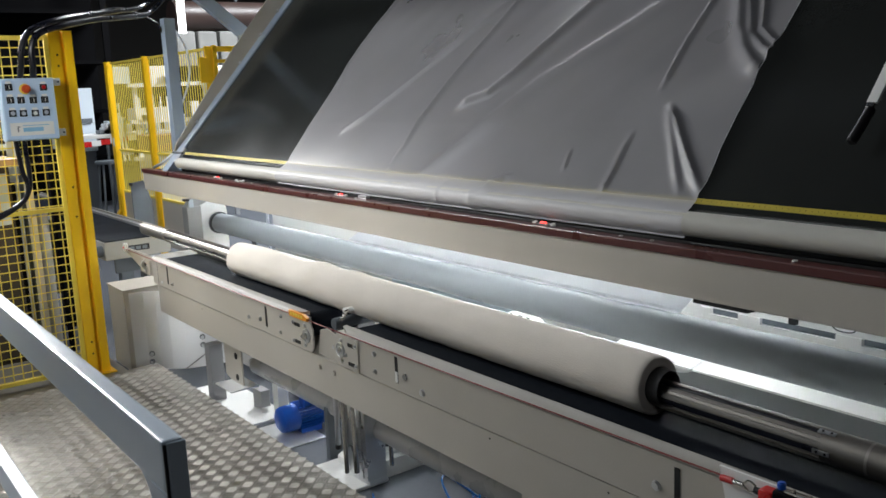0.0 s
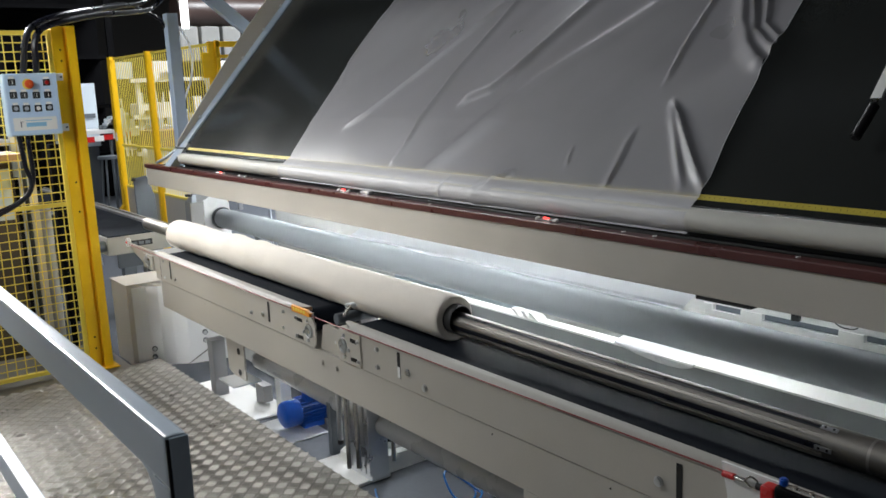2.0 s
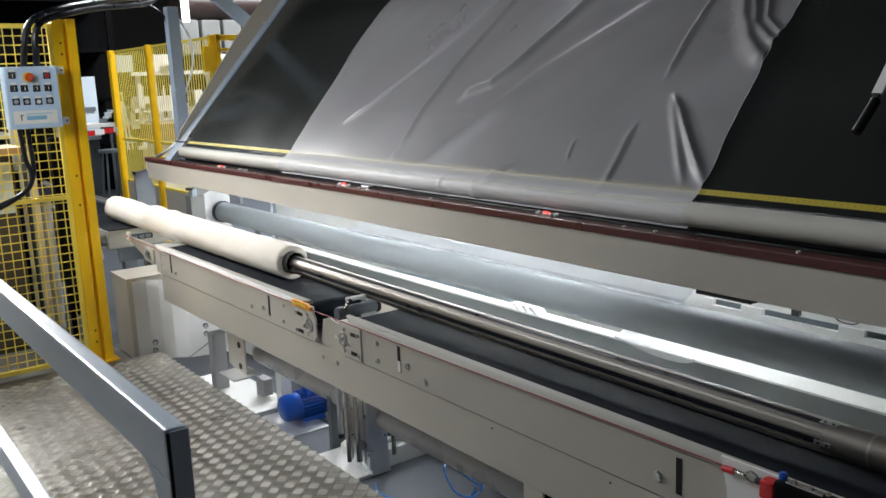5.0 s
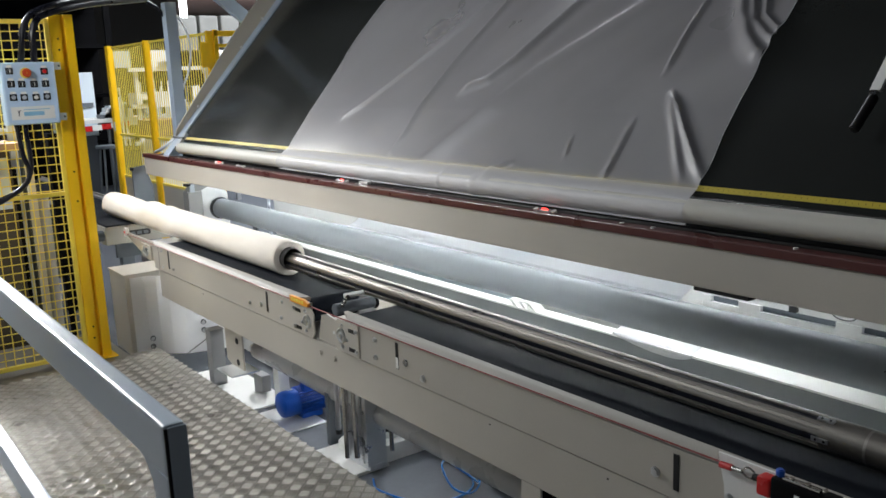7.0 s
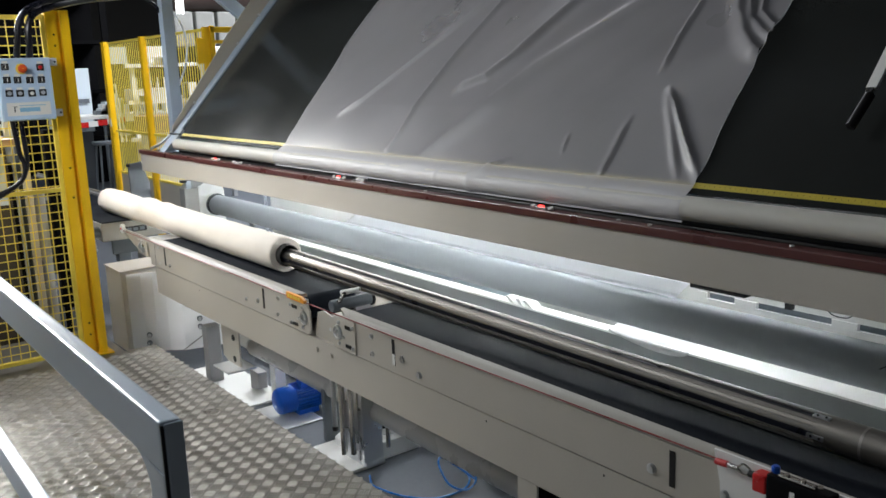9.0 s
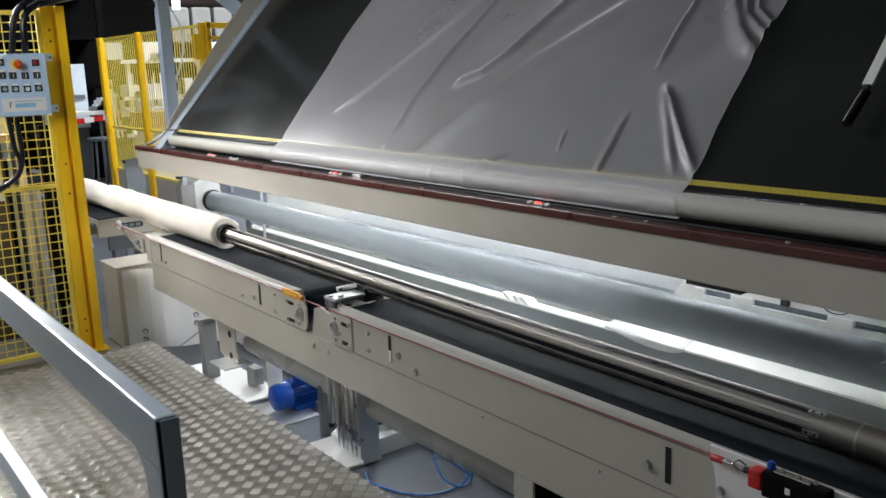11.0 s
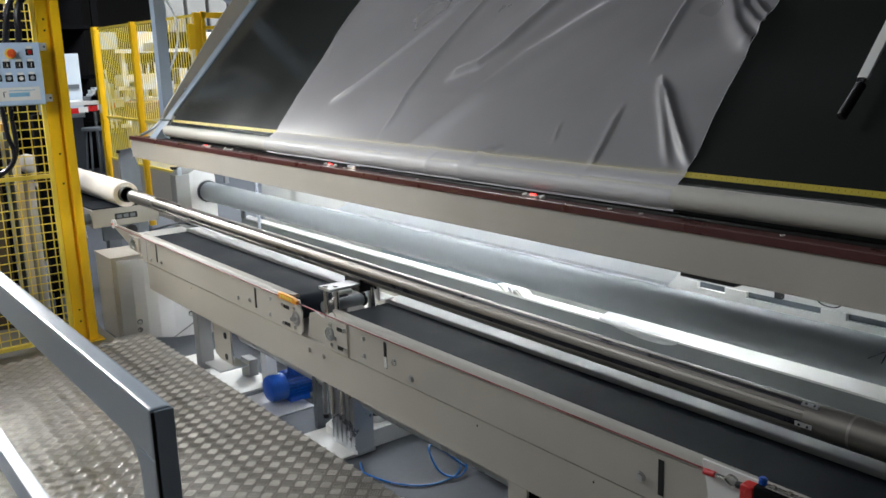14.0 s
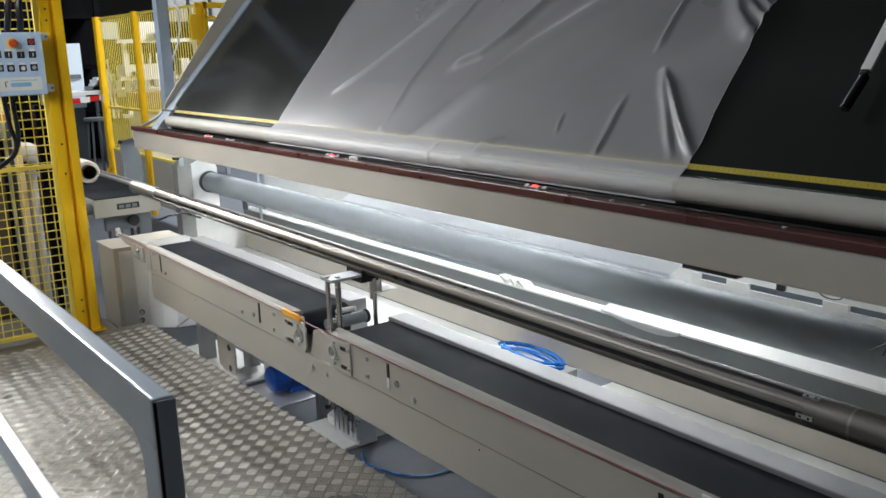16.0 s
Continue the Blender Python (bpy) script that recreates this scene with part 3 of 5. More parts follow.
def machine():
    t = thing("inspection_table", (2.6, 3.35, -0.16), "cloth inspection machine with a slanted dark screen", "inspection machine")
    part("front_beam", box(2.30, 2.36, MY0, 7.08, 0.882, 1.018, 0.004), BEIGE, t, smooth=True)
    part("edge_strip", box(2.293, 2.352, MY0, 7.10, 1.0185, 1.049, 0.004), MAROON, t, "dark maroon edge strip", smooth=True)
    # black plates added to darken the gap and block the tube's light
    part("ledge", box(2.3525, 2.44, MY0, 7.0, 1.022, 1.042), RUBBER, t)
    part("light_baffle", box(2.4405, 2.452, MY0, 6.6, 0.90, 1.062), RUBBER, t)
    sc = part("screen", slab(MY0, 6.62, 0.03, 2.6, -0.03, 0.0), SCREENM, t, "dark glossy inspection screen")
    part("measuring_tape", slab(MY0, 6.60, 0.052, 0.074, 0.0005, 0.0016), TAPE, sc, "yellow measuring tape")
    bm = bmesh.new()
    for k in range(0, 340):
        yy = MY0 + 0.02 * k
        b2 = slab(yy, yy + 0.0012, 0.0605, 0.0655 if k % 5 else 0.067, 0.0017, 0.0022)
        me_ = bpy.data.meshes.new("tick")
        b2.to_mesh(me_)
        b2.free()
        bm.from_mesh(me_)
        bpy.data.meshes.remove(me_)
    part("tape_ticks", bm, RUBBER, sc)
    part("side_girder", slab(6.62, 6.74, -0.16, 2.6, -0.05, 0.012, 0.003), BLUEGREY, t, smooth=True)
    bm = extrude_profile([(0.04, 0.013), (2.6, 0.013), (2.6, 0.165), (1.0, 0.125), (0.10, 0.045)], "x", 6.72, 6.735)
    for v in bm.verts:
        v.co = on_screen(*v.co)
    part("side_flange", bm, BEIGE, t)
    for s_ in (0.35, 0.95, 1.25, 1.5):
        part("girder_bolt", rod(on_screen(6.70, s_, 0.0125), on_screen(6.70, s_, 0.030), 0.012, 6), ALU, t)
    part("guide_roller", rod((2.415, MY0, 1.105), (2.415, 6.55, 1.105), 0.042, 40), CREAM, t, "cream guide roller", smooth=True)
    part("roller_end", rod((2.415, 6.551, 1.105), (2.415, 6.60, 1.105), 0.03, 20), RUBBER, t)
    part("roller_bracket", slab(6.56, 6.619, -0.03, 0.10, -0.02, 0.02, 0.002), GREY, t)
    part("bracket_pin", rod(on_screen(6.75, 0.05, 0.02), on_screen(6.55, 0.05, 0.02), 0.008, 10), DARKGREY, t)
    lr = part("lower_roller", rod((2.87, MY0, 0.545), (2.87, 7.0, 0.545), 0.082, 48), GREYROLL, t, "grey cloth-covered roller", smooth=True)
    part("end_ring", rod((2.87, 6.972, 0.545), (2.87, 6.999, 0.545), 0.0885, 36), RUBBER, lr, smooth=True)
    part("roller_hub", lathe((2.87, 7.001, 0.545), (2.87, 7.2, 0.545), [(0.0, 0.004), (0.0, 0.092), (0.012, 0.092), (0.018, 0.07), (0.045, 0.06), (0.045, 0.004)], 24), DARKGREY, lr, smooth=True)
    # floor beam with a pale tray on it, and the white board behind
    part("floor_beam", box(3.15, 3.23, MY0, 7.0, -0.0601, 0.155, 0.004), BEIGE, t, smooth=True)
    # upper part of the beam, its shade put into a grey colour
    part("beam_channel", box(3.148, 3.23, MY0, 7.0, 0.1555, 0.281, 0.004), BEAM_SHADE, t, "upper beam band with shade put into its grey colour", smooth=True)
    part("beam_cap", box(3.146, 3.225, MY0, 7.0, 0.2815, 0.291, 0.001), WHITE, t, "white cap strip")
    part("rear_sill", box(3.231, 3.371, MY0, 2.74, 0.2, 0.282), WHITE, t)
    part("base_deck", box(2.25, 3.146, MY0, 2.78, -0.16, -0.062, 0.003), WHITE, t, "white painted base deck")
    part("base_deck", box(2.25, 3.146, 3.02, 7.0, -0.16, -0.062, 0.003), WHITE, t)
    part("back_board", box(3.372, 3.39, 2.50, 7.02, 0.20, 1.10), WHITE, t, "white board under the screen")
    bb = part("slotted_board", box(3.372, 3.39, MY0, 2.499, 0.20, 0.492), WHITE, t, "white slotted board")
    part("slotted_board", box(3.372, 3.39, MY0, 2.499, 0.523, 0.60), WHITE, t)
    for ya, yb in ((2.45, 2.499), (2.19, 2.30), (1.725, 1.835), (1.2, 1.31), (0.6, 0.71), (0.0, 0.11)):
        part("board_bridge", box(3.366, 3.389, ya, yb, 0.4925, 0.5225), WHITE, t)
    # added backing slab, its dark colour standing in for shade in the slots
    part("dark_back", box(3.46, 3.48, MY0, 2.499, 0.20, 1.10), SLATE, t)
    part("cover_plate", box(3.360, 3.3715, 3.69, 5.14, 0.202, 0.33, 0.001), PALECAB, t, "pale blue-grey cover plate")
    for ya, tilt in ((3.42, 0.05), (3.50, 0.03), (3.57, 0.045)):
        part("tray_bracket", extrude_profile([(ya, 0.2915), (ya + 0.03, 0.2915), (ya + 0.03 + tilt, 0.325), (ya + tilt, 0.325)], "x", 3.15, 3.22, 0.001), WHITE, t)
    part("beam_gusset", box(2.305, 2.355, 1.54, 1.745, 0.868, 0.8815, 0.002), RUBBER, t, "black gusset under the beam")
    for a, b in (((2.79, 1.346, 0.571), (2.785, 1.29, 0.609)), ((2.79, 1.30, 0.565), (2.785, 1.285, 0.60))):
        part("wire_end", rod(a, b, 0.0022, 6), CABLE, t)
    part("clip", box(3.34, 3.365, 2.0, 2.035, 0.53, 0.60, 0.003), RUBBER, t)
    part("loose_wire", tube_path([(3.36, 1.86, 0.575), (3.345, 1.83, 0.552), (3.34, 1.79, 0.545), (3.345, 1.75, 0.55), (3.36, 1.73, 0.575)], 0.003, 6), CABLE, t, smooth=True)
    # left end: upright, brace, roller bearing plates
    part("upright", box(2.545, 2.635, 6.96, 7.05, 0.93, 2.215, 0.004), BLUEGREY, t, smooth=True)
    bm = box(-0.03, 0.03, -0.05, 0.05, 0.0, 1.0, 0.003)
    a, b = Vector((3.24, 6.90, 2.05)), Vector((2.55, 6.90, 2.60))
    m = Matrix.Translation(a) @ (b - a).to_track_quat("Z", "Y").to_matrix().to_4x4() @ Matrix.Diagonal((1, 1, (b - a).length, 1))
    bmesh.ops.transform(bm, matrix=m, verts=bm.verts)
    part("brace", bm, BLUEGREY, t, smooth=True)
    part("top_beam", box(2.50, 2.60, MY0, 7.0, 2.62, 2.72, 0.004), BLUEGREY, t)
    part("bearing_post", box(2.60, 2.72, 7.0, 7.12, -0.16, 0.705, 0.006), END_GREY, t, smooth=True)
    part("bearing_cap", extrude_profile([(2.60, 0.706), (2.72, 0.706), (2.80, 0.742), (2.66, 0.77)], "y", 7.02, 7.10, 0.003), END_GREY, t)
    part("roller_plate", extrude_profile([(2.725, 0.30), (2.725, 0.70), (2.76, 0.742), (2.92, 0.72), (2.96, 0.66), (2.96, 0.30)], "y", 7.045, 7.07, 0.002), GALV, t)
    part("foot_plate", extrude_profile([(2.73, -0.16), (2.73, 0.28), (2.98, 0.28), (3.25, 0.02), (3.25, -0.16)], "y", 7.03, 7.05), WHITE, t)
    part("catch", box(2.58, 2.62, 6.98, 7.04, 0.755, 0.775, 0.003), RUBBER, t)
    part("hook_arm", box(2.62, 2.66, 7.0, 7.02, 0.70, 0.765, 0.003), GREY, t)
    part("end_plate", extrude_profile([(2.23, 0.60), (2.225, 0.93), (2.33, 0.945), (2.385, 0.77), (2.39, 0.40), (2.25, 0.40)], "y", 7.19, 7.215, 0.002), SLATE, t)
    part("end_post", box(2.26, 2.37, 7.216, 7.30, -0.16, 0.58, 0.004), END_GREY, t)
    part("end_knob", rod((2.21, 7.19, 0.925), (2.235, 7.19, 0.92), 0.014, 10), RUBBER, t)
    for yy in (0.0, 6.85):
        part("leg", box(3.25, 3.35, yy, yy + 0.1, -0.16, 0.2, 0.004), GREY, t)
        part("screen_post", box(3.55, 3.65, yy, yy + 0.1, -0.16, 2.30, 0.004), BLUEGREY, t)
    part("beam_foot", box(3.16, 3.22, 6.5, 6.6, -0.16, -0.061), GREY, t)
    part("beam_foot", box(3.16, 3.22, 0.2, 0.3, -0.16, -0.061), GREY, t)
    part("thin_rod", rod((3.1, 6.55, 0.25), (3.1, 6.55, 0.90), 0.012, 10), GREY, t)
    part("side_clip", box(3.0, 3.015, 6.6, 6.68, 0.34, 0.44, 0.002), DARKGREY, t)
    part("upright_shoe", box(2.355, 2.64, 6.955, 7.055, 0.905, 0.929, 0.003), BLUEGREY, t)
    # small sensors, cleats and screws on the strip
    for x_, y_, lit in ((2.335, 5.65, 1), (2.335, 5.30, 0), (2.335, 4.02, 1), (2.335, 2.47, 1)):
        c = part("sensor", box(x_ - 0.010, x_ + 0.010, y_ - 0.028, y_ + 0.028, 1.0492, 1.056, 0.002), ALU, t, "small steel sensor with red light")
        if lit:
            part("red_light", rod((x_, y_ - 0.008, 1.0562), (x_, y_ + 0.016, 1.0562), 0.0065, 10), REDGLOW, c)
        for d in (-0.05, 0.05):
            part("screw", rod((x_, y_ + d, 1.0492), (x_ - 0.004, y_ + d, 1.058), 0.011, 8), WHITE, c)
    for y_ in (3.23, 2.07, 1.93, 3.86, 5.1, 1.4):
        part("screw", rod((2.325, y_, 1.0492), (2.325, y_, 1.0535), 0.008, 8), WHITE, t)
    part("cleat", box(2.338, 2.362, 3.78, 3.86, 1.0492, 1.064, 0.003), ALU, t)
    return t


REDGLOW = glow("red_light", (1.0, 0.05, 0.04), 3.0)
TUBEGLOW = glow("tube_glow", (0.92, 0.97, 1.0), 58.0)
TUBEGLOW2 = glow("tube_glow_front", (0.92, 0.97, 1.0), 24.0)
machine()
# fluorescent tubes under the screen and behind the front beam; the first's unseen shade is added to block light
bm = rod((3.32, 1.8, 0.98), (3.32, 6.8, 0.98), 0.014, 12)
tagged(part("light_tube", bm, TUBEGLOW), "glowing white fluorescent tube under the screen", "tube light", "tube lights")
part("shade", box(3.15, 3.155, 0.8, 6.9, 0.99, 1.06), WHITE, bpy.data.objects["light_tube"])
part("shade_top", box(3.1555, 3.36, 0.8, 6.9, 1.055, 1.06), WHITE, bpy.data.objects["light_tube"])
bm = rod((2.52, 2.6, 0.905), (2.52, 6.5, 0.905), 0.012, 12)
tube2 = tagged(part("light_tube", bm, TUBEGLOW2), "glowing white fluorescent tube behind the front beam", "tube light", "tube lights")
part("holder", box(2.49, 2.55, 2.55, 6.55, 0.925, 0.935), WHITE, tube2)
part("holder_arm", box(2.361, 2.50, 2.8, 2.84, 0.9255, 0.934), WHITE, tube2)
part("holder_arm", box(2.361, 2.50, 6.3, 6.34, 0.9255, 0.934), WHITE, tube2)


# ---- cloth on the screen ----
def sheer(name, colour, alpha, rough=0.33, spec=0.6):
    m = mat(name, colour, rough, 0, 0.06, 2.5, 260, 0.05, spec)
    m.node_tree.nodes["Principled BSDF"].inputs["Alpha"].default_value = alpha
    return m


SHEER = sheer("sheer_film", (0.49, 0.475, 0.50), 0.48, 0.34)
# paler copy of the film, the light at the roller put into its colour
SHEER_LIT = sheer("lit_sheer_film", (0.80, 0.79, 0.82), 0.52, 0.55)
THIN = sheer("thin_white_cloth", (0.88, 0.89, 0.91), 0.6, 0.8, 0.2)

# creases: height, width, then (y, s) along the crease
LONG_FOLDS = [
    (0.017, 0.022, (4.42, 0.31), (4.28, 0.40), (4.14, 0.56), (3.98, 0.75), (3.80, 0.96), (3.62, 1.16)),
    (0.012, 0.020, (3.76, 0.10), (3.73, 0.23), (3.73, 0.40), (3.69, 0.64), (3.63, 0.87), (3.56, 1.11)),
    (0.024, 0.026, (3.46, 0.47), (3.41, 0.51), (3.29, 0.55), (3.19, 0.66), (3.11, 0.79), (2.94, 1.05)),
    (0.010, 0.014, (2.26, 0.56), (2.27, 0.73), (2.25, 0.96)),
    (0.022, 0.018, (2.16, 0.46), (2.08, 0.38), (1.96, 0.23), (1.84, 0.09)),
    (0.012, 0.016, (2.15, 0.43), (2.05, 0.28), (1.94, 0.10)),
]
EDGE_RUCKS = [
    (0.010, 0.018, (2.27, 0.32), (2.27, 0.16), (2.28, 0.05)),
    (0.030, 0.032, (2.09, 0.96), (2.04, 0.84), (1.96, 0.72), (1.88, 0.64), (1.82, 0.61)),
    (0.024, 0.022, (2.04, 0.95), (1.97, 0.80), (1.88, 0.72), (1.80, 0.67)),
    (0.016, 0.016, (1.98, 0.94), (1.94, 0.83), (1.86, 0.76), (1.81, 0.72)),
    (0.006, 0.010, (2.55, 0.24), (2.53, 0.14)),
    (0.014, 0.013, (3.01, 0.02), (2.93, 0.06), (2.83, 0.10)),
    (0.012, 0.012, (3.22, 0.04), (3.23, 0.01), (3.25, -0.02)),
    (0.006, 0.012, (4.86, 0.92), (4.87, 0.80), (4.80, 0.62)),
    (0.014, 0.060, (3.57, -0.06), (3.25, 0.27), (2.98, 0.60), (2.62, 0.90), (2.50, 1.01)),
]


def crease_height(y, s):
    """Each crease is a ridge with one steep side and one that runs out slowly."""
    h = 0.0
    for c in LONG_FOLDS + EDGE_RUCKS:
        hgt, wid, pts = c[0], c[1], c[2:]
        total = len(pts) - 1
        low, high = (-4.0 if pts[0][1] > 0.9 else 0.0), (4.0 if pts[-1][1] > 0.9 else 1.0)   # those that reach the top run on
        best, where, side = 9.0, 0.0, 1.0
        for k in range(total):
            ay, as_ = pts[k]
            by, bs = pts[k + 1]
            dy, ds = by - ay, bs - as_
            u = max(low if k == 0 else 0.0, min(high if k == total - 1 else 1.0, ((y - ay) * dy + (s - as_) * ds) / (dy * dy + ds * ds)))
            d = math.hypot(y - ay - u * dy, s - as_ - u * ds)
            if d < best:
                best, where, side = d, (k + u) / total, ((y - ay) * ds - (s - as_) * dy) / math.hypot(dy, ds) / max(d, 1e-6)
        w = wid * (0.935 - 0.315 * side)
        if best < 3.2 * w:
            taper = min(1.0, 1.0 if low else 0.3 + where * 4, 1.0 if high > 1 else 0.3 + (1 - where) * 4)
            h += hgt * taper * math.exp(-(best / w) ** 2)
    return h


def cloth_web():
    """A film lying on the screen, then over the guide roller and down behind the beam."""
    t = thing("cloth_web", on_screen(3.35, 0.06), "sheer creased grey cloth web lying over the dark screen", "cloth")
    ny = 360
    spans = {"screen_span": [], "roller_wrap": [], "falling_span": []}
    ys = [1.845 + 3.02 * j / ny for j in range(ny + 1)]
    steps = [2.55, 2.3, 2.0, 1.75] + [1.45 - 1.39 * i / 180 for i in range(181)]
    for s in steps:
        row = []
        for j, y in enumerate(ys):
            if j == 0:
                y += 0.006 * noise.noise(Vector((s * 9, 1, 0)))
            if j == ny:
                y += 0.010 * noise.noise(Vector((s * 14, 5, 0)))
            q = y * 0.75 + s * 0.62   # soft folds run up and across the web
            wave = 0.026 * noise.noise(Vector((q * 2.0, (s - y) * 0.5, 2))) + 0.0035 * noise.noise(Vector((q * 7, (s - y) * 1.4, 7)))
            damp = min(1.0, max(0.0, (s - 0.06) / 0.30))
            row.append(on_screen(y, s, 0.006 + damp * (0.018 + wave) + crease_height(y, s)))
        spans["screen_span"].append(row)
    last = spans["screen_span"][-1]
    spans["roller_wrap"].append(last)
    for k in range(1, 15):
        a = radians(138 + k * 7.2)
        row = []
        for y in ys:
            r = 0.0445 + 0.0025 * abs(noise.noise(Vector((y * 7, k * 0.2, 3)))) + 0.4 * crease_height(y, 0.03)
            row.append(Vector((2.415 + r * math.cos(a), y, 1.105 + r * math.sin(a))))
        spans["roller_wrap"].append(row)
    spans["falling_span"].append(spans["roller_wrap"][-1])
    for k in range(1, 9):
        f = k / 8
        spans["falling_span"].append([Vector((2.378 + 0.05 * f + 0.004 * noise.noise(Vector((y * 4, f * 3, 0))), y, 1.062 - 0.012 * f)) for y in ys])
    for name, rows_ in spans.items():
        bm = bmesh.new()
        g = [[bm.verts.new(p) for p in row] for row in rows_]
        for a, b in zip(g, g[1:]):
            for j in range(ny):
                bm.faces.new((a[j], a[j + 1], b[j + 1], b[j]))
        part(name, bm, SHEER if name == "screen_span" else SHEER_LIT, t, smooth=True)
    for j, nm in ((0, "selvedge"), (ny, "selvedge")):
        pts = [r[j] for r in spans["screen_span"][::6]]
        part(nm, tube_path(pts, 0.0012, 5, steps=2), SELVEDGE, t, "pale woven edge", smooth=True)
    return t


SELVEDGE = sheer("pale_selvedge", (0.75, 0.75, 0.78), 0.8, 0.6, 0.3)
cloth_web()


def backlit(name, colour, share_):
    m = mat(name, colour, 0.85, 0, 0.04, 4, 200, 0.15, spec=0.1)
    N, L = m.node_tree.nodes, m.node_tree.links
    tr, mx = N.new("ShaderNodeBsdfTranslucent"), N.new("ShaderNodeMixShader")
    tr.inputs[0].default_value = (*colour, 1)
    mx.inputs[0].default_value = share_
    L.new(N["Principled BSDF"].outputs[0], mx.inputs[1])
    L.new(tr.outputs[0], mx.inputs[2])
    L.new(mx.outputs[0], N["Material Output"].inputs[0])
    return m


LIGHTCLOTH = backlit("white_backlit_cloth", (0.86, 0.87, 0.90), 0.72)


def lower_cloth():
    """White cloth coming down on the lower roller, with a wavy side edge."""
    bm = bmesh.new()
    nu, nv = 90, 30
    g = []
    for i in range(nu + 1):
        row = []
        for k in range(nv + 1):
            f = k / nv
            y = 1.9 + (4.86 - 1.9) * i / nu + (0.35 * (1 - i / nu) + 0.22 * (i / nu) * f + 0.05 * math.sin(f * 9) * (i / nu))
            if f < 0.55:
                u = f / 0.55
                x, z = 3.13 - 0.235 * u, 0.74 - 0.104 * u
            else:
                a = radians(72 + (f - 0.55) / 0.45 * (22 + 16 * noise.noise(Vector((y * 2.6, 9, 1))) + 5 * noise.noise(Vector((y * 9, 2, 1)))))
                x, z = 2.87 + 0.0865 * math.cos(a), 0.545 + 0.0865 * math.sin(a)
            w = 0.010 * noise.noise(Vector((y * 3, f * 2.5, 4))) * max(0.0, 1 - abs(4 * f - 1))
            row.append(bm.verts.new((x + w, y, z + abs(w))))
        g.append(row)
    for i in range(nu):
        for k in range(nv):
            bm.faces.new((g[i][k], g[i + 1][k], g[i + 1][k + 1], g[i][k + 1]))
    return tagged(part("lower_cloth", bm, LIGHTCLOTH, smooth=True), "white cloth running down onto the grey roller", "cloth")


lower_cloth()


def drooping_cloth():
    """A loose cloth corner that lies on the white cap and sags over its front edge."""
    bm = bmesh.new()
    n, g = 36, []
    for i in range(n + 1):
        u = i / n
        y = 2.39 + 0.46 * u
        sag = 0.034 * math.sin(math.pi * u ** 0.62) ** 0.8
        row = [bm.verts.new((3.33, y + 0.05, 0.315 + 0.05 * u)), bm.verts.new((3.25, y + 0.02, 0.298 + 0.025 * u))]
        for k in range(7):
            f = k / 6
            row.append(bm.verts.new((3.165 - 0.024 * math.sin(f * 2.2) + 0.004 * noise.noise(Vector((y * 11, f * 2, 0))), y + 0.03 * f * (u - 0.5), 0.2945 + 0.02 * u * (1 - f) - 1.2 * sag * f)))
        g.append(row)
    for a, b in zip(g, g[1:]):
        for k in range(len(a) - 1):
            bm.faces.new((a[k], b[k], b[k + 1], a[k + 1]))
    return tagged(part("drooping_cloth", bm, THIN, smooth=True), "thin white cloth end drooping over the floor beam", "cloth")


drooping_cloth()


def marker_wand():
    t = thing("marker_wand", on_screen(1.36, 0.45, 0.0), "white flat rod with black grip before the screen", "rod")
    part("rod", slab(WY - 0.002, WY + 0.032, WS + 0.021, 1.7, 0.055, 0.065, 0.002), WHITE, t)
    part("ferrule", slab(WY + 0.004, WY + 0.028, WS + 0.0005, WS + 0.0205, 0.054, 0.066, 0.002), CHROME, t)
    part("grip", rod(on_screen(WY + 0.010, WS, 0.060), on_screen(WY + 0.022, WS - 0.13, 0.060), 0.0155, 16, bevel=0.004), RUBBER, t, "black rubber grip", smooth=True)
    part("holder", slab(WY - 0.01, WY + 0.03, 1.60, 1.66, 0.0005, 0.0545, 0.002), GREY, t)


WY, WS = 1.352, 0.412
marker_wand()


# ---- lift bracket under the shaft ----
def lift_bracket():
    t = thing("shaft_support", (1.85, 3.12, 0.30), "steel lift bracket carrying the winding shaft on three rods", "support")
    part("top_plate", box(1.745, 1.895, 3.075, 3.165, 0.655, 0.667, 0.002), SHEET, t, smooth=True)
    part("cradle", extrude_profile([(1.8955, 0.625), (1.8955, 0.682), (1.905, 0.682), (1.918, 0.662), (1.955, 0.650), (2.0, 0.656), (2.0, 0.625)], "y", 3.08, 3.20, 0.002), RUBBER, t, "black cradle block")
    part("web", box(1.93, 1.96, 3.07, 3.074, 0.55, 0.624), SHEET, t)
    part("angle_plate", box(1.985, 2.06, 3.06, 3.17, 0.575, 0.58, 0.001), WHITE, t)
    part("angle_plate", box(1.98, 1.9845, 3.06, 3.17, 0.575, 0.665, 0.001), WHITE, t)
    for x_, y_, r_ in ((1.757, 3.128, 0.010), (1.79, 3.10, 0.012), (1.945, 3.06, 0.010)):
        part("rod", rod((x_, y_, 0.10), (x_, y_, 0.6545 if x_ < 1.9 else 0.645), r_, 14), CHROME, t, smooth=True)
        if x_ < 1.9:
            part("nut", rod((x_, y_, 0.6675), (x_, y_, 0.674), 0.012, 6), ALU, t)
    return t


BRACKET = lift_bracket()


# ---- under the conveyor ----
def sink(t, k):
    """Settle a thing on the hall floor, which lies deeper than the platform: scaled about the eye's height line."""
    e = Vector(EYE)
    for o in (t, *t.children_recursive):
        if o.type == "MESH":
            o.data.transform(Matrix.Scale(k, 4))
    t.location = e + (t.location - e) * k


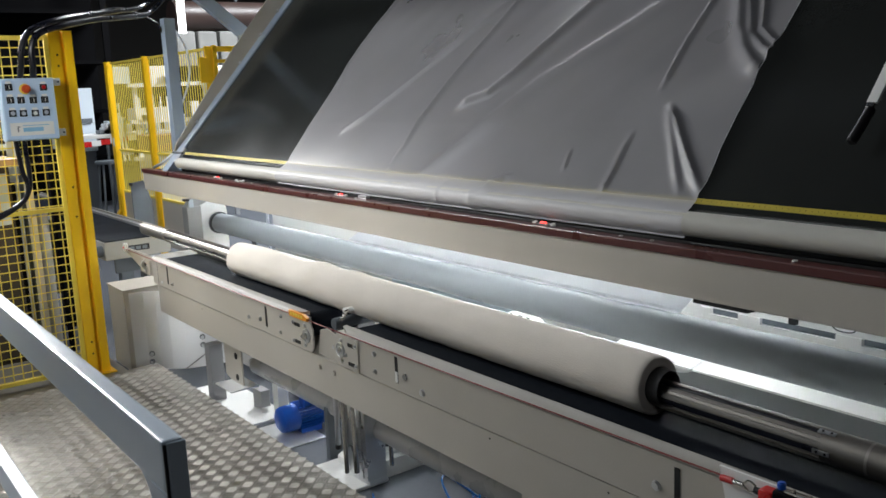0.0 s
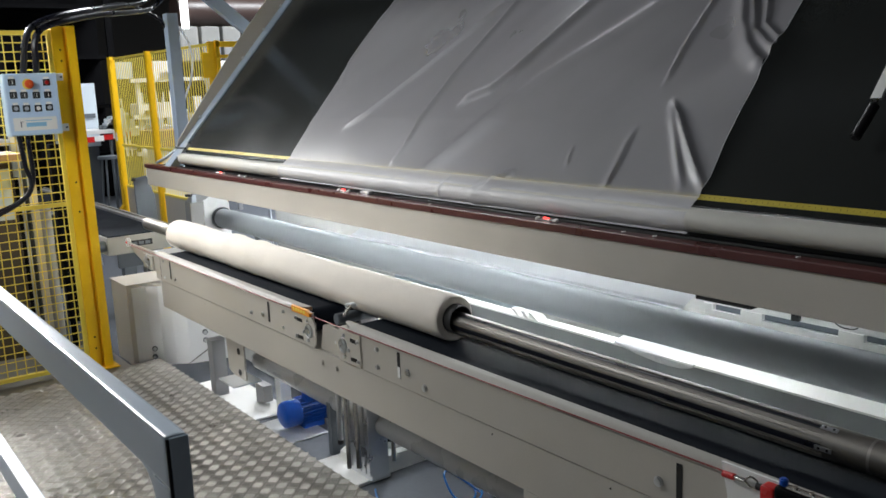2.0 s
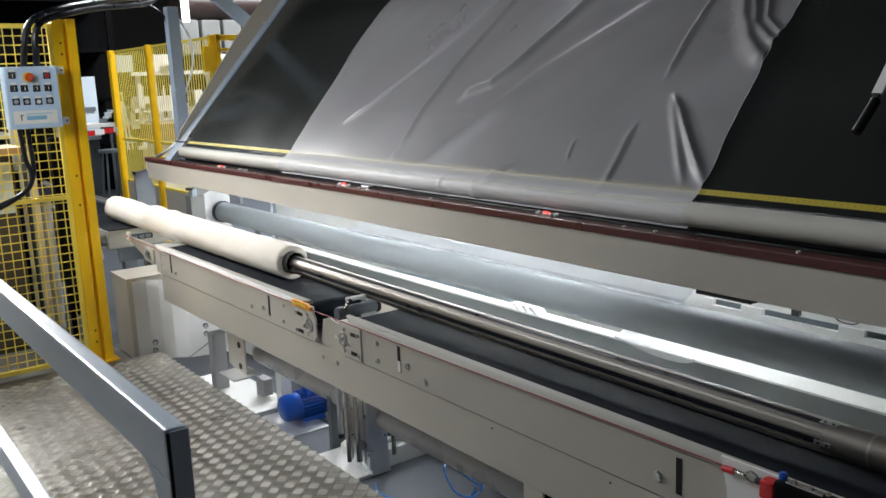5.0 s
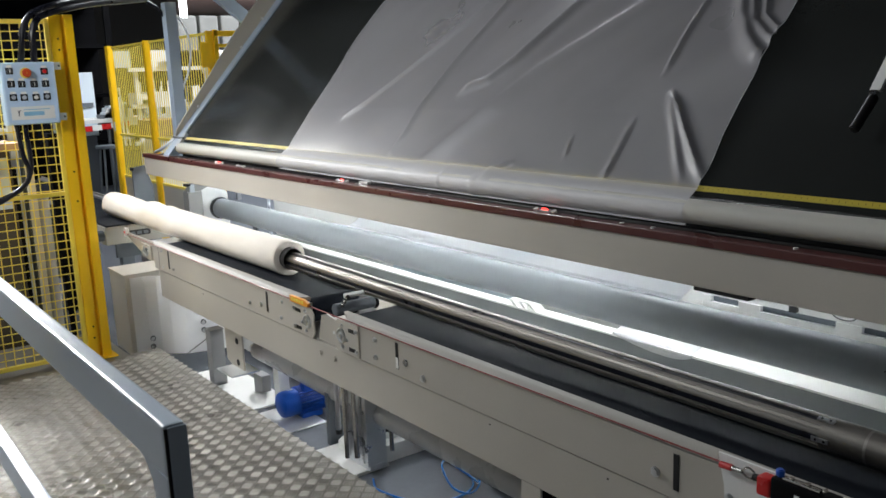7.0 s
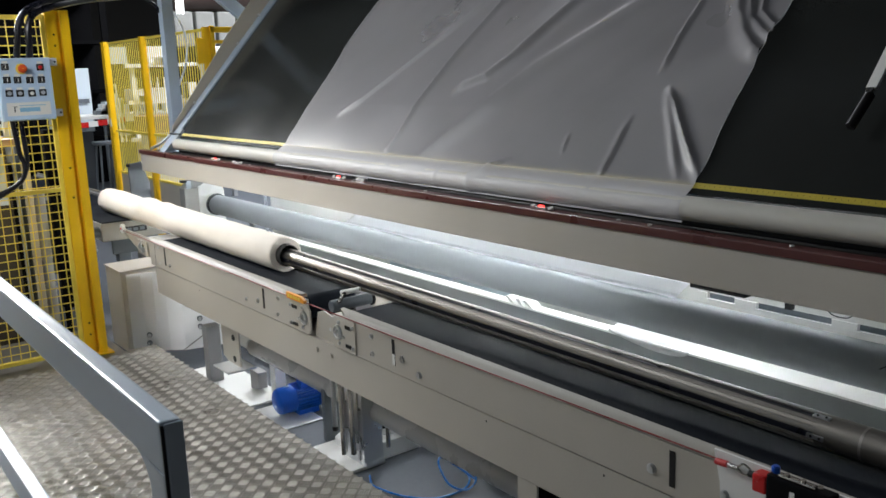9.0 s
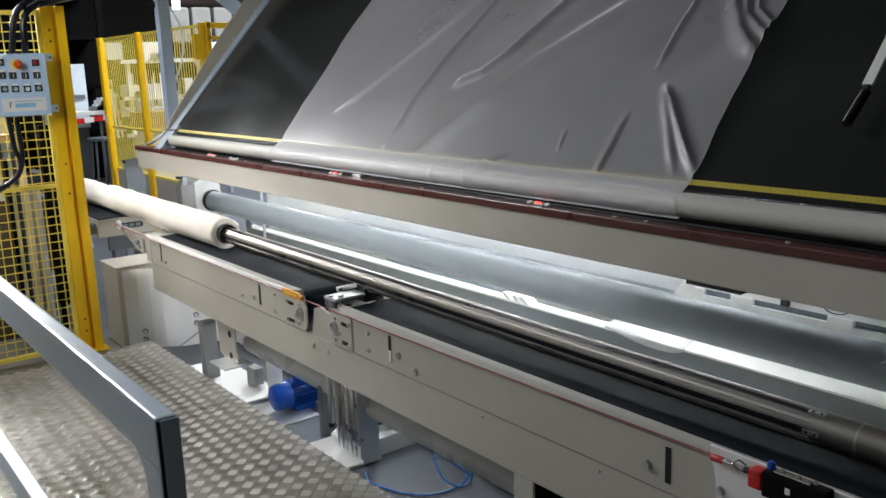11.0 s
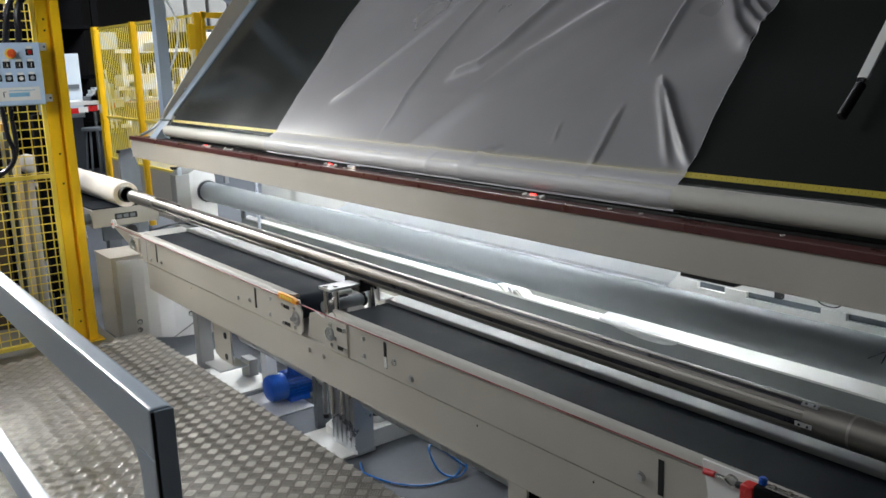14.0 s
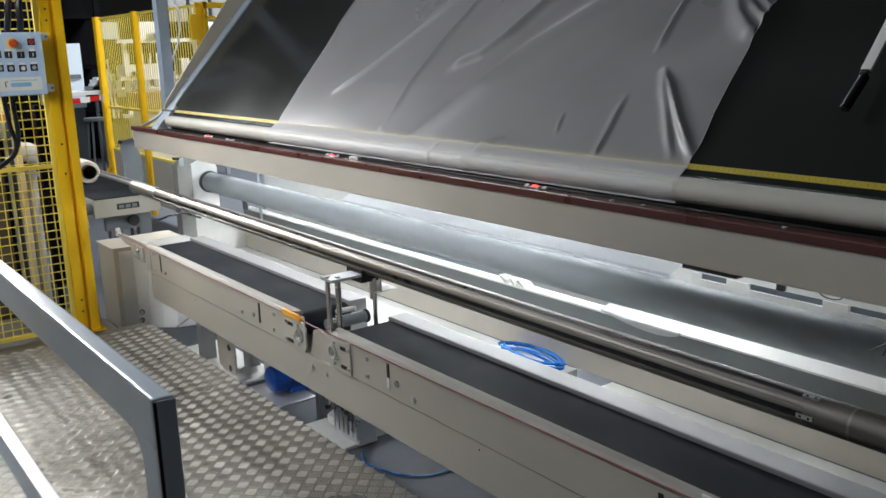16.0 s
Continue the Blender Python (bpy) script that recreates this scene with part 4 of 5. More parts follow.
def under_conveyor():
    t = thing("lift_column", (1.79, 3.07, -0.06), "silver extruded aluminium lift column on a steel base", "column")
    ya, yb = 2.97, 3.155
    pts = []
    for k in range(5):
        y_ = ya + (yb - ya) * k / 5
        w = (yb - ya) / 5
        pts += [(1.765, y_), (1.765, y_ + w * 0.7), (1.773, y_ + w * 0.72), (1.773, y_ + w * 0.98)]
    pts += [(1.765, yb), (1.86, yb), (1.86, ya)]
    part("column", extrude_profile(pts, "z", -0.02, 0.36), ALU, t)
    part("side_rod", rod((1.758, 3.19, 0.08), (1.758, 3.19, 0.36), 0.011, 12), ALU, t, smooth=True)
    part("rod_foot", rod((1.758, 3.19, 0.062), (1.758, 3.19, 0.0795), 0.014, 12), RUBBER, t)
    part("base_plate", box(1.70, 1.88, 2.99, 3.32, -0.0595, -0.045, 0.002), WHITE, t, "white painted base plate")
    part("base_box", extrude_profile([(1.80, -0.0595), (2.14, -0.0595), (2.14, 0.0), (2.05, 0.02), (1.86, 0.02), (1.80, -0.01)], "y", 3.02, 3.28, 0.003), WHITE, t)
    part("base_disc", rod((1.99, 3.16, 0.0205), (1.99, 3.16, 0.06), 0.10, 28, bevel=0.004), WHITE, t, smooth=True)
    part("ring", lathe((1.99, 3.16, 0.055), (1.99, 3.16, 1), [(0.0, 0.102), (0.008, 0.106), (0.014, 0.102), (0.0, 0.102)], 28), RUBBER, t, smooth=True)
    part("foot", box(1.775, 1.86, ya, yb, -0.0445, -0.0205), SHEET, t)

    c = thing("cross_tube", (1.85, 3.0, 0.19), "grey steel tube running under the conveyor", "tube")
    part("tube", rod((1.85, 0.2, 0.192), (1.85, 4.17, 0.192), 0.047, 32), TUBEGREY, c, smooth=True)
    part("coupling", rod((1.85, 4.1705, 0.192), (1.85, 4.235, 0.192), 0.03, 20, r2=0.022), ALU, c, smooth=True)
    for yy in (0.6, 3.35):
        part("bearing_stand", box(1.80, 1.90, yy, yy + 0.03, -0.06, 0.19), DARKGREY, c)

    b = thing("leg_box", (1.74, 4.42, -0.06), "grey folded-steel leg box beside the platform", "leg")
    part("front", box(1.70, 1.775, 4.45, 4.52, -0.0595, 0.262, 0.003), RAILGREY, b, smooth=True)
    part("cap", box(1.697, 1.778, 4.447, 4.523, 0.2625, 0.268, 0.001), RAILGREY, b)
    part("base_plate", box(1.70, 1.92, 3.985, 4.74, -0.0598, -0.050, 0.002), WHITE, b, "white painted base plate")
    part("stub", extrude_profile([(4.12, -0.03), (4.22, -0.049), (4.22, 0.06), (4.12, 0.06)], "x", 1.83, 1.88, 0.002), RAILGREY, b)
    part("rear_post", box(1.87, 1.93, 4.0, 4.06, -0.0495, 0.30, 0.003), WHITE, b)
    part("floor_plate", box(1.70, 1.92, 3.60, 3.93, -0.0598, -0.054, 0.002), SHEET, b)

    m = thing("gear_motor", (1.87, 3.75, -0.06), "bright blue finned electric motor on the floor", "motor")
    yc, zc_ = 3.765, 0.022
    part("end_cap", lathe((1.755, yc, zc_), (2.2, yc, zc_), [(0.0, 0.002), (0.0, 0.050), (0.008, 0.062), (0.02, 0.066), (0.085, 0.067), (0.085, 0.002)], 36), BLUE, m, smooth=True)
    part("body", rod((1.841, yc, zc_), (1.97, yc, zc_), 0.060, 36), BLUE, m, smooth=True)
    for k in range(26):
        a = 2 * math.pi * k / 26
        bm = box(1.845, 1.962, -0.0018, 0.0018, 0.0595, 0.0735)
        bmesh.ops.transform(bm, matrix=Matrix.Translation((0, yc, zc_)) @ Matrix.Rotation(a, 4, "X"), verts=bm.verts)
        part("fin", bm, BLUE, m)
    part("flange", rod((1.9705, yc, zc_), (1.985, yc, zc_), 0.070, 30, bevel=0.002), BLUE, m, smooth=True)
    part("gear_neck", rod((1.9855, yc, zc_), (2.06, yc, zc_), 0.042, 24, r2=0.030), BLUE, m, smooth=True)
    part("gearbox", box(2.0605, 2.16, yc - 0.06, yc + 0.06, -0.0595, 0.085, 0.008), ALU, m, smooth=True)
    part("terminal_box", box(1.87, 1.94, yc - 0.05, yc - 0.002, 0.075, 0.118, 0.004), BLUE, m, smooth=True)
    part("foot", box(1.85, 1.96, yc - 0.055, yc + 0.055, -0.0595, -0.030, 0.002), BLUE, m)
    part("name_plate", box(1.80, 1.83, yc - 0.0035, yc + 0.0035, zc_ + 0.0665, zc_ + 0.0685), ALU, m)

    g = thing("deflector_plate", (1.7, 5.1, -0.06), "bent bright sheet-metal plate with bolts below the conveyor", "plate")
    pts = [(1.52, 5.185), (1.60, 5.172), (1.66, 5.14), (1.71, 5.08), (1.78, 5.02), (1.92, 4.985), (2.08, 4.95)]
    lows = [-0.018, -0.018, -0.018, -0.03, -0.045, -0.035, -0.02]
    bm = bmesh.new()
    va = [(bm.verts.new((x_, y_, z_)), bm.verts.new((x_, y_, 0.47))) for (x_, y_), z_ in zip(pts, lows)]
    for p, q in zip(va, va[1:]):
        bm.faces.new((p[0], q[0], q[1], p[1]))
    bmesh.ops.solidify(bm, geom=bm.faces[:], thickness=0.004)
    part("sheet", bm, GALV, g, smooth=True)
    part("fold", rod((1.745, 5.035, -0.03), (1.915, 4.978, 0.085), 0.004, 8), END_GREY, g, "dull folded seam", smooth=True)
    for x_, y_, z_ in ((1.615, 5.162, 0.085), (1.612, 5.162, 0.035), (1.868, 4.982, 0.175), (1.868, 4.982, 0.125)):
        part("washer", rod((x_, y_, z_), (x_ - 0.002, y_ - 0.008, z_), 0.016, 14), DARKGREY, g)
        part("bolt", rod((x_ - 0.002, y_ - 0.008, z_), (x_ - 0.008, y_ - 0.022, z_), 0.011, 12, bevel=0.004), ALU, g, smooth=True)
    k = thing("plinth_box", (1.65, 5.37, -0.06), "beige steel plinth box beside the fence post", "plinth")
    part("body", box(1.50, 1.95, 5.215, 5.52, -0.018, 0.475, 0.006), BEIGE, k, smooth=True)
    part("lid", box(1.495, 1.955, 5.21, 5.525, 0.4755, 0.487, 0.003), BEIGE, k, smooth=True)
    for o in (t, c, b, m):
        sink(o, 1.06)
    for o in (g, k):
        sink(o, 1.09)


under_conveyor()


def hose(name, pts, r, material, label, k=1.06):
    return tagged(part(name, tube_path([Vector(EYE) + (Vector(p) - Vector(EYE)) * k for p in pts], r, 8), material, smooth=True), label, "hose")


hose("air_hose", [(1.755, 2.92, -0.053), (1.73, 2.87, -0.054), (1.72, 2.82, -0.054), (1.76, 2.68, -0.054), (1.85, 2.58, -0.054), (1.98, 2.57, -0.054), (2.06, 2.64, -0.05), (2.10, 2.8, -0.05)], 0.0045, BLUEHOSE, "thin blue air hose lying on the floor")
hose("air_hose", [(2.06, 2.60, -0.05), (2.02, 2.70, 0.0), (1.98, 2.72, 0.03), (1.94, 2.68, 0.02), (1.93, 2.60, -0.03), (1.98, 2.55, -0.05), (2.05, 2.58, -0.03), (2.06, 2.68, 0.02), (2.10, 2.75, 0.03)], 0.0045, BLUEHOSE, "thin blue air hose looped under the conveyor")


def coiled_hose():
    t = thing("coiled_hose", (3.0, 3.3, -0.06), "coiled bright blue air hose on the floor", "hose")
    rng = random.Random(3)
    for k in range(4):
        cx, cy = 3.06 + rng.uniform(-0.015, 0.015), 3.28 + rng.uniform(-0.03, 0.03)
        rx, ry = 0.062 + rng.uniform(-0.012, 0.012), 0.22 + rng.uniform(-0.02, 0.03)
        ph = rng.uniform(0, 6)
        pts = [(cx + rx * math.cos(ph + a * 0.5236), cy + ry * math.sin(ph + a * 0.5236), -0.052 + 0.012 * k + 0.006 * math.sin(a * 1.3 + k)) for a in range(13)]
        part("coil", tube_path(pts, 0.0075, 8, steps=4), BLUEHOSE, t, smooth=True)



coiled_hose()


# ---- receiving conveyor beyond the fence ----
def receiving_conveyor():
    t = thing("receiving_conveyor", (1.95, 7.8, -0.16), "grey-beige receiving conveyor with black belt beyond the fence", "conveyor")
    xa, xb, ya, yb = 1.72, 2.19, 6.3, 10.2
    part("end_plate", box(xa, xb, ya, ya + 0.012, 0.485, 0.612, 0.002), PLATE_GREY, t)
    part("display_window", box(xa + 0.155, xa + 0.315, ya - 0.002, ya - 0.0005, 0.53, 0.572), RUBBER, t)
    for k in range(3):
        part("window_bar", box(xa + 0.17 + 0.047 * k, xa + 0.205 + 0.047 * k, ya - 0.004, ya - 0.0022, 0.538, 0.562), DARKGREY, t)
    part("side_plate", box(xa, xa + 0.012, ya + 0.0125, yb, 0.485, 0.612, 0.002), PLATE_GREY, t)
    part("side_plate", box(xb - 0.012, xb, ya + 0.0125, yb, 0.485, 0.655, 0.002), PLATE_GREY, t)
    part("belt", box(xa + 0.013, xb - 0.046, ya + 0.013, yb, 0.60, 0.6215, 0.006), BELT, t)
    part("rail", box(xb - 0.045, xb - 0.0125, ya + 0.013, yb, 0.60, 0.64, 0.006), RAILGREY, t, smooth=True)
    for y_ in (6.45, 9.8):
        for x_ in (xa + 0.14, xb - 0.12):
            part("leg", box(x_, x_ + 0.09, y_, y_ + 0.08, -0.16, 0.4845, 0.004), SLATE, t)
    part("drive_wheel", rod((xa + 0.30, 6.43, 0.42), (xa + 0.30, 6.40, 0.42), 0.04, 20, bevel=0.004), RUBBER, t, smooth=True)
    part("drive_box", box(xa + 0.10, xa + 0.36, 6.4305, 6.46, 0.36, 0.48), DARKGREY, t)
    part("end_roller", rod((xa - 0.08, 6.36, 0.55), (xa - 0.001, 6.36, 0.55), 0.04, 20, bevel=0.004), DARKGREY, t, smooth=True)
    part("spring", rod((xa - 0.04, 6.34, 0.42), (xa - 0.05, 6.34, 0.51), 0.008, 10), GREY, t)


receiving_conveyor()
hose("air_hose", [(2.1, 6.25, 0.42), (2.35, 6.35, 0.43), (2.6, 6.6, 0.33)], 0.008, CABLE, "thin black cable beside the conveyor end", 1.0)


# ---- fences ----
def near_fence():
    t = thing("safety_fence", (0.3, 5.3, 0.0), "yellow welded-mesh safety fence", "fence")
    # channel post with a folded flange
    part("post", extrude_profile([(1.268, 5.27), (1.325, 5.27), (1.325, 5.30), (1.345, 5.30), (1.345, 5.262), (1.392, 5.262), (1.392, 5.335), (1.268, 5.335)], "z", 0.0, 1.99, 0.002), YELLOW, t, smooth=True)
    for z_ in (1.86, 1.80, 1.12, 0.95, 0.20, 0.13):
        part("bolt_hole", rod((1.305, 5.2695, z_), (1.305, 5.268, z_), 0.006, 8), RUBBER, t)
    part("foot", box(1.24, 1.42, 5.23, 5.36, 0.0005, 0.008, 0.001), YELLOW, t)
    part("panel_frame", box(1.245, 1.267, 5.285, 5.31, 0.03, 1.97, 0.002), YELLOW_PALE, t)
    for z_ in (0.04, 1.0, 1.955):
        part("panel_rail", box(-1.2, 1.244, 5.283, 5.312, z_ - 0.012, z_ + 0.012, 0.002), YELLOW_PALE, t)
    w0 = part("wire", rod((1.22, 5.293, 0.052), (1.22, 5.293, 1.943), 0.0030, 6), YELLOW_PALE, t)
    for k in range(1, 48):
        share("wire", w0, (-0.05 * k, 0, 0))
    h0 = part("wire", rod((-1.2, 5.299, 0.09), (1.244, 5.299, 0.09), 0.0030, 6), YELLOW_PALE, t)
    for k in range(1, 38):
        if abs(0.09 + 0.049 * k - 1.0) > 0.02:
            share("wire", h0, (0, 0, 0.049 * k))
    # post out of view, added for its yellow reflection in the handrail
    part("middle_post", extrude_profile([(-0.36, 5.262), (-0.31, 5.262), (-0.31, 5.27), (-0.21, 5.27), (-0.21, 5.262), (-0.16, 5.262), (-0.16, 5.335), (-0.36, 5.335)], "z", 0.0, 1.99, 0.002), YELLOW, t, smooth=True)
    part("far_post", box(-1.3, -1.205, 5.27, 5.33, 0.0, 1.99, 0.003), YELLOW, t)
    return t


near_fence()


def far_fence():
    t = thing("safety_fence", (3.3, 9.5, -0.16), "yellow barred safety fence behind the machine", "fence")
    x_ = 3.3
    for y_, w in ((11.0, 0.05), (9.66, 0.03), (7.92, 0.022)):
        part("post", extrude_profile([(x_ - 0.05, y_ - w), (x_ - 0.01, y_ - w), (x_ - 0.01, y_ - w + 0.02), (x_ + 0.02, y_ - w + 0.02), (x_ + 0.02, y_ + w), (x_ - 0.05, y_ + w)], "z", -0.16, 2.05, 0.002), YELLOW, t, smooth=True)
    part("foot_wedge", extrude_profile([(x_ - 0.15, -0.16), (x_ - 0.052, -0.16), (x_ - 0.052, 0.27), (x_ - 0.10, 0.20), (x_ - 0.15, 0.17)], "y", 10.96, 11.05, 0.002), YELLOW, t)
    for ya, yb in ((9.72, 10.93), (8.01, 9.60)):
        for z_ in (2.03, 1.0, 0.50):
            part("rail", box(x_ - 0.012, x_ + 0.012, ya, yb, z_ - 0.012, z_ + 0.012), YELLOW_PALE, t)
        n = int((yb - ya) / 0.062)
        for k in range(n):
            y_ = ya + (k + 0.5) * (yb - ya) / n
            part("bar", rod((x_, y_, 0.51), (x_, y_, 2.02), 0.0055, 5), YELLOW_PALE, t)
        part("kick_panel", box(x_ - 0.006, x_ + 0.006, ya, yb, -0.03, 0.485), BEIGE, t)
    part("gate_frame", box(x_ + 0.02, x_ + 1.0, 7.90, 7.96, 2.0, 2.05, 0.003), YELLOW, t)
    part("gate_frame", box(x_ + 0.02, x_ + 1.0, 7.90, 7.96, 1.90, 1.93, 0.003), YELLOW, t)
    part("gate_frame", box(x_ + 0.0205, x_ + 0.06, 7.90, 7.94, 1.5, 2.06, 0.003), YELLOW, t)
    part("gate_latch", box(x_ - 0.12, x_ - 0.05, 7.88, 7.91, 1.72, 1.95, 0.006), YELLOW, t)
    part("warning_label", box(x_ - 0.054, x_ - 0.0505, 10.95, 11.0, 1.05, 1.15), WHITE, t)


far_fence()


# ---- control panel with its cables ----
def control_panel():
    t = thing("control_panel", (1.11, 5.2, 1.41), "light grey control box with buttons on the fence", "control panel")
    ya = 5.165
    part("case", box(0.972, 1.243, ya, 5.262, 1.405, 1.735, 0.005), BLUEGREY2, t, smooth=True)
    part("lid", box(0.977, 1.238, ya - 0.012, ya - 0.0005, 1.410, 1.730, 0.003), BLUEGREY2, t, smooth=True)
    f = ya - 0.0122
    for z_ in (1.712, 1.437):
        e = part("mounting_ear", box(1.236, 1.285, 5.195, 5.225, z_ - 0.02, z_ + 0.02, 0.003), WHITE, t, smooth=True)
        part("ear_screw", rod((1.273, 5.1945, z_), (1.273, 5.19, z_), 0.006, 8), DARKGREY, e)
    grid = [(1.012, 1.690, RUBBER), (1.185, 1.684, REDP), (1.013, 1.622, RUBBER), (1.065, 1.620, RUBBER), (1.126, 1.618, RUBBER), (1.184, 1.618, RUBBER), (1.016, 1.552, GREY), (1.069, 1.550, GREY), (1.128, 1.548, WHITE), (1.184, 1.550, GREY)]
    for x_, z_, m in grid:
        b = part("button", lathe((x_, f, z_), (x_, f - 1, z_), [(0.0, 0.0145), (0.007, 0.0145), (0.009, 0.0125), (0.006, 0.011), (0.006, 0.002)], 20), DARKGREY, t, smooth=True)
        part("button_cap", rod((x_, f - 0.0045, z_), (x_, f - 0.013, z_), 0.0105, 16, bevel=0.002), m, b, smooth=True)
        if m is RUBBER:
            part("knob_bar", box(x_ - 0.0015, x_ + 0.0015, f - 0.020, f - 0.0132, z_ - 0.009, z_ + 0.009), WHITE, b)
        part("tag", box(x_ - 0.013, x_ + 0.013, f - 0.004, f - 0.0004, z_ + 0.0185, z_ + 0.031), WHITE, b)
        part("bezel", box(x_ - 0.018, x_ + 0.018, f - 0.0032, f - 0.0003, z_ - 0.017, z_ + 0.0175), RUBBER, b)
    es = part("stop_ring", rod((1.090, f, 1.678), (1.090, f - 0.006, 1.678), 0.028, 24, bevel=0.002), YELLOW_PALE, t, smooth=True)
    part("stop_button", lathe((1.090, f - 0.0062, 1.678), (1.090, f - 1, 1.678), [(0.0, 0.012), (0.020, 0.012), (0.022, 0.022), (0.030, 0.023), (0.036, 0.017), (0.038, 0.002)], 24), ORANGERED, es, "red mushroom stop button", smooth=True)
    lb = part("label_strip", box(0.995, 1.215, f - 0.002, f - 0.0004, 1.432, 1.502), WHITE, t, "white label strip")
    part("label_mark", box(1.03, 1.036, f - 0.003, f - 0.0021, 1.452, 1.478), DARKGREY, lb)
    part("label_mark", box(1.028, 1.046, f - 0.003, f - 0.0021, 1.4785, 1.482), DARKGREY, lb)
    part("label_bar", box(1.058, 1.16, f - 0.003, f - 0.0021, 1.452, 1.474), PALEBLUE, lb)
    part("label_bar", box(1.058, 1.19, f - 0.003, f - 0.0021, 1.483, 1.487), PALEBLUE, lb)


BLUEGREY2 = mat("pale_blue_grey_paint", (0.50, 0.655, 0.84), 0.42, 0, 0.04, 4, 160, 0.04)
PALEBLUE = mat("pale_blue_print", (0.25, 0.52, 0.72), 0.5, 0, 0.04, 8, 160, 0.02)
ORANGERED = mat("orange_red_plastic", (0.62, 0.09, 0.02), 0.3, 0, 0.04, 8, 160, 0.02)
control_panel()


def cable(pts, r=0.016):
    return tagged(part("power_cable", tube_path(pts, r, 10), CABLE, smooth=True), "thick glossy black cable running from the control box", "cable")


cable([(1.085, 5.20, 1.736), (1.09, 5.17, 1.80), (1.105, 5.16, 1.90), (1.16, 5.17, 1.985), (1.30, 5.2, 2.04), (1.55, 5.5, 2.10), (1.95, 6.2, 2.19), (2.35, 6.9, 2.29), (2.56, 7.0, 2.40)], 0.017)
cable([(1.15, 5.20, 1.736), (1.15, 5.17, 1.80), (1.155, 5.165, 1.90), (1.21, 5.18, 1.975), (1.36, 5.25, 2.02), (1.62, 5.6, 2.08), (2.0, 6.2, 2.15), (2.40, 6.9, 2.24), (2.57, 7.0, 2.36)], 0.018)
cable([(1.75, 6.0, 2.16), (2.05, 6.5, 2.235), (2.3, 6.95, 2.26), (2.5, 7.02, 2.18), (2.56, 7.03, 2.10)], 0.012)
cable([(1.025, 5.21, 1.405), (1.028, 5.20, 1.33), (1.035, 5.19, 1.23), (1.05, 5.18, 1.17), (1.04, 5.17, 1.11), (0.99, 5.16, 1.06), (0.87, 5.15, 1.0), (0.70, 5.15, 0.95)], 0.013)
cable([(1.068, 5.21, 1.405), (1.066, 5.20, 1.33), (1.068, 5.19, 1.22), (1.055, 5.18, 1.14), (1.01, 5.17, 1.075), (0.90, 5.16, 1.02), (0.70, 5.16, 0.97)], 0.013)
tagged(part("white_hose", tube_path([(2.60, 7.02, 2.16), (2.66, 7.0, 2.10), (2.72, 7.0, 1.98), (2.735, 7.0, 1.85), (2.71, 7.0, 1.70), (2.645, 7.0, 1.55), (2.635, 7.0, 1.48)], 0.009, 8), WHITE, smooth=True), "thin white hose beside the upright", "hose")
bm = tube_path([(2.62, 6.96, 1.30), (2.60, 6.9, 1.22), (2.58, 6.88, 1.15), (2.61, 6.9, 1.26), (2.56, 6.87, 1.13)], 0.008, 6)
tagged(part("plastic_strap", bm, WHITE, smooth=True), "white plastic strap tied round the upright", "strap")
tagged(part("clear_tube", tube_path([(2.585, 6.95, 1.25), (2.50, 6.9, 1.17), (2.42, 6.92, 1.10), (2.36, 7.0, 1.055)], 0.012, 8), SHEET, smooth=True), "bent grey tube at the screen's foot", "tube")

# ---- troughs of the added fill lamps ----
def hall_lamp(eye, target, w, l):
    """A shallow trough for an added fill lamp, open towards its target, on two rods from the roof."""
    t = thing("hall_lamp", eye, "added white trough of an unseen fill lamp, hung from the roof", "lamp", "hall lamps")
    m = look(eye, target)
    bm = extrude_profile([(-l / 2 - 0.05, -0.01), (-l / 2 - 0.04, -0.01), (-l / 2, 0.03), (l / 2, 0.03), (l / 2 + 0.04, -0.01), (l / 2 + 0.05, -0.01), (l / 2 + 0.02, 0.09), (-l / 2 - 0.02, 0.09)], "x", -w / 2 - 0.02, w / 2 + 0.02)
    bmesh.ops.transform(bm, matrix=m, verts=bm.verts)
    part("housing", bm, WHITE, t)
    for d in (-0.4, 0.4):
        p = m @ Vector((w * d, 0, 0.085))
        part("hanger", rod(p, (p.x, p.y, HALL[5]), 0.006, 6), DARKGREY, t)


for eye_, aim_, w_, l_, *rest_ in FILL_LAMPS:
    hall_lamp(eye_, aim_, w_, l_)

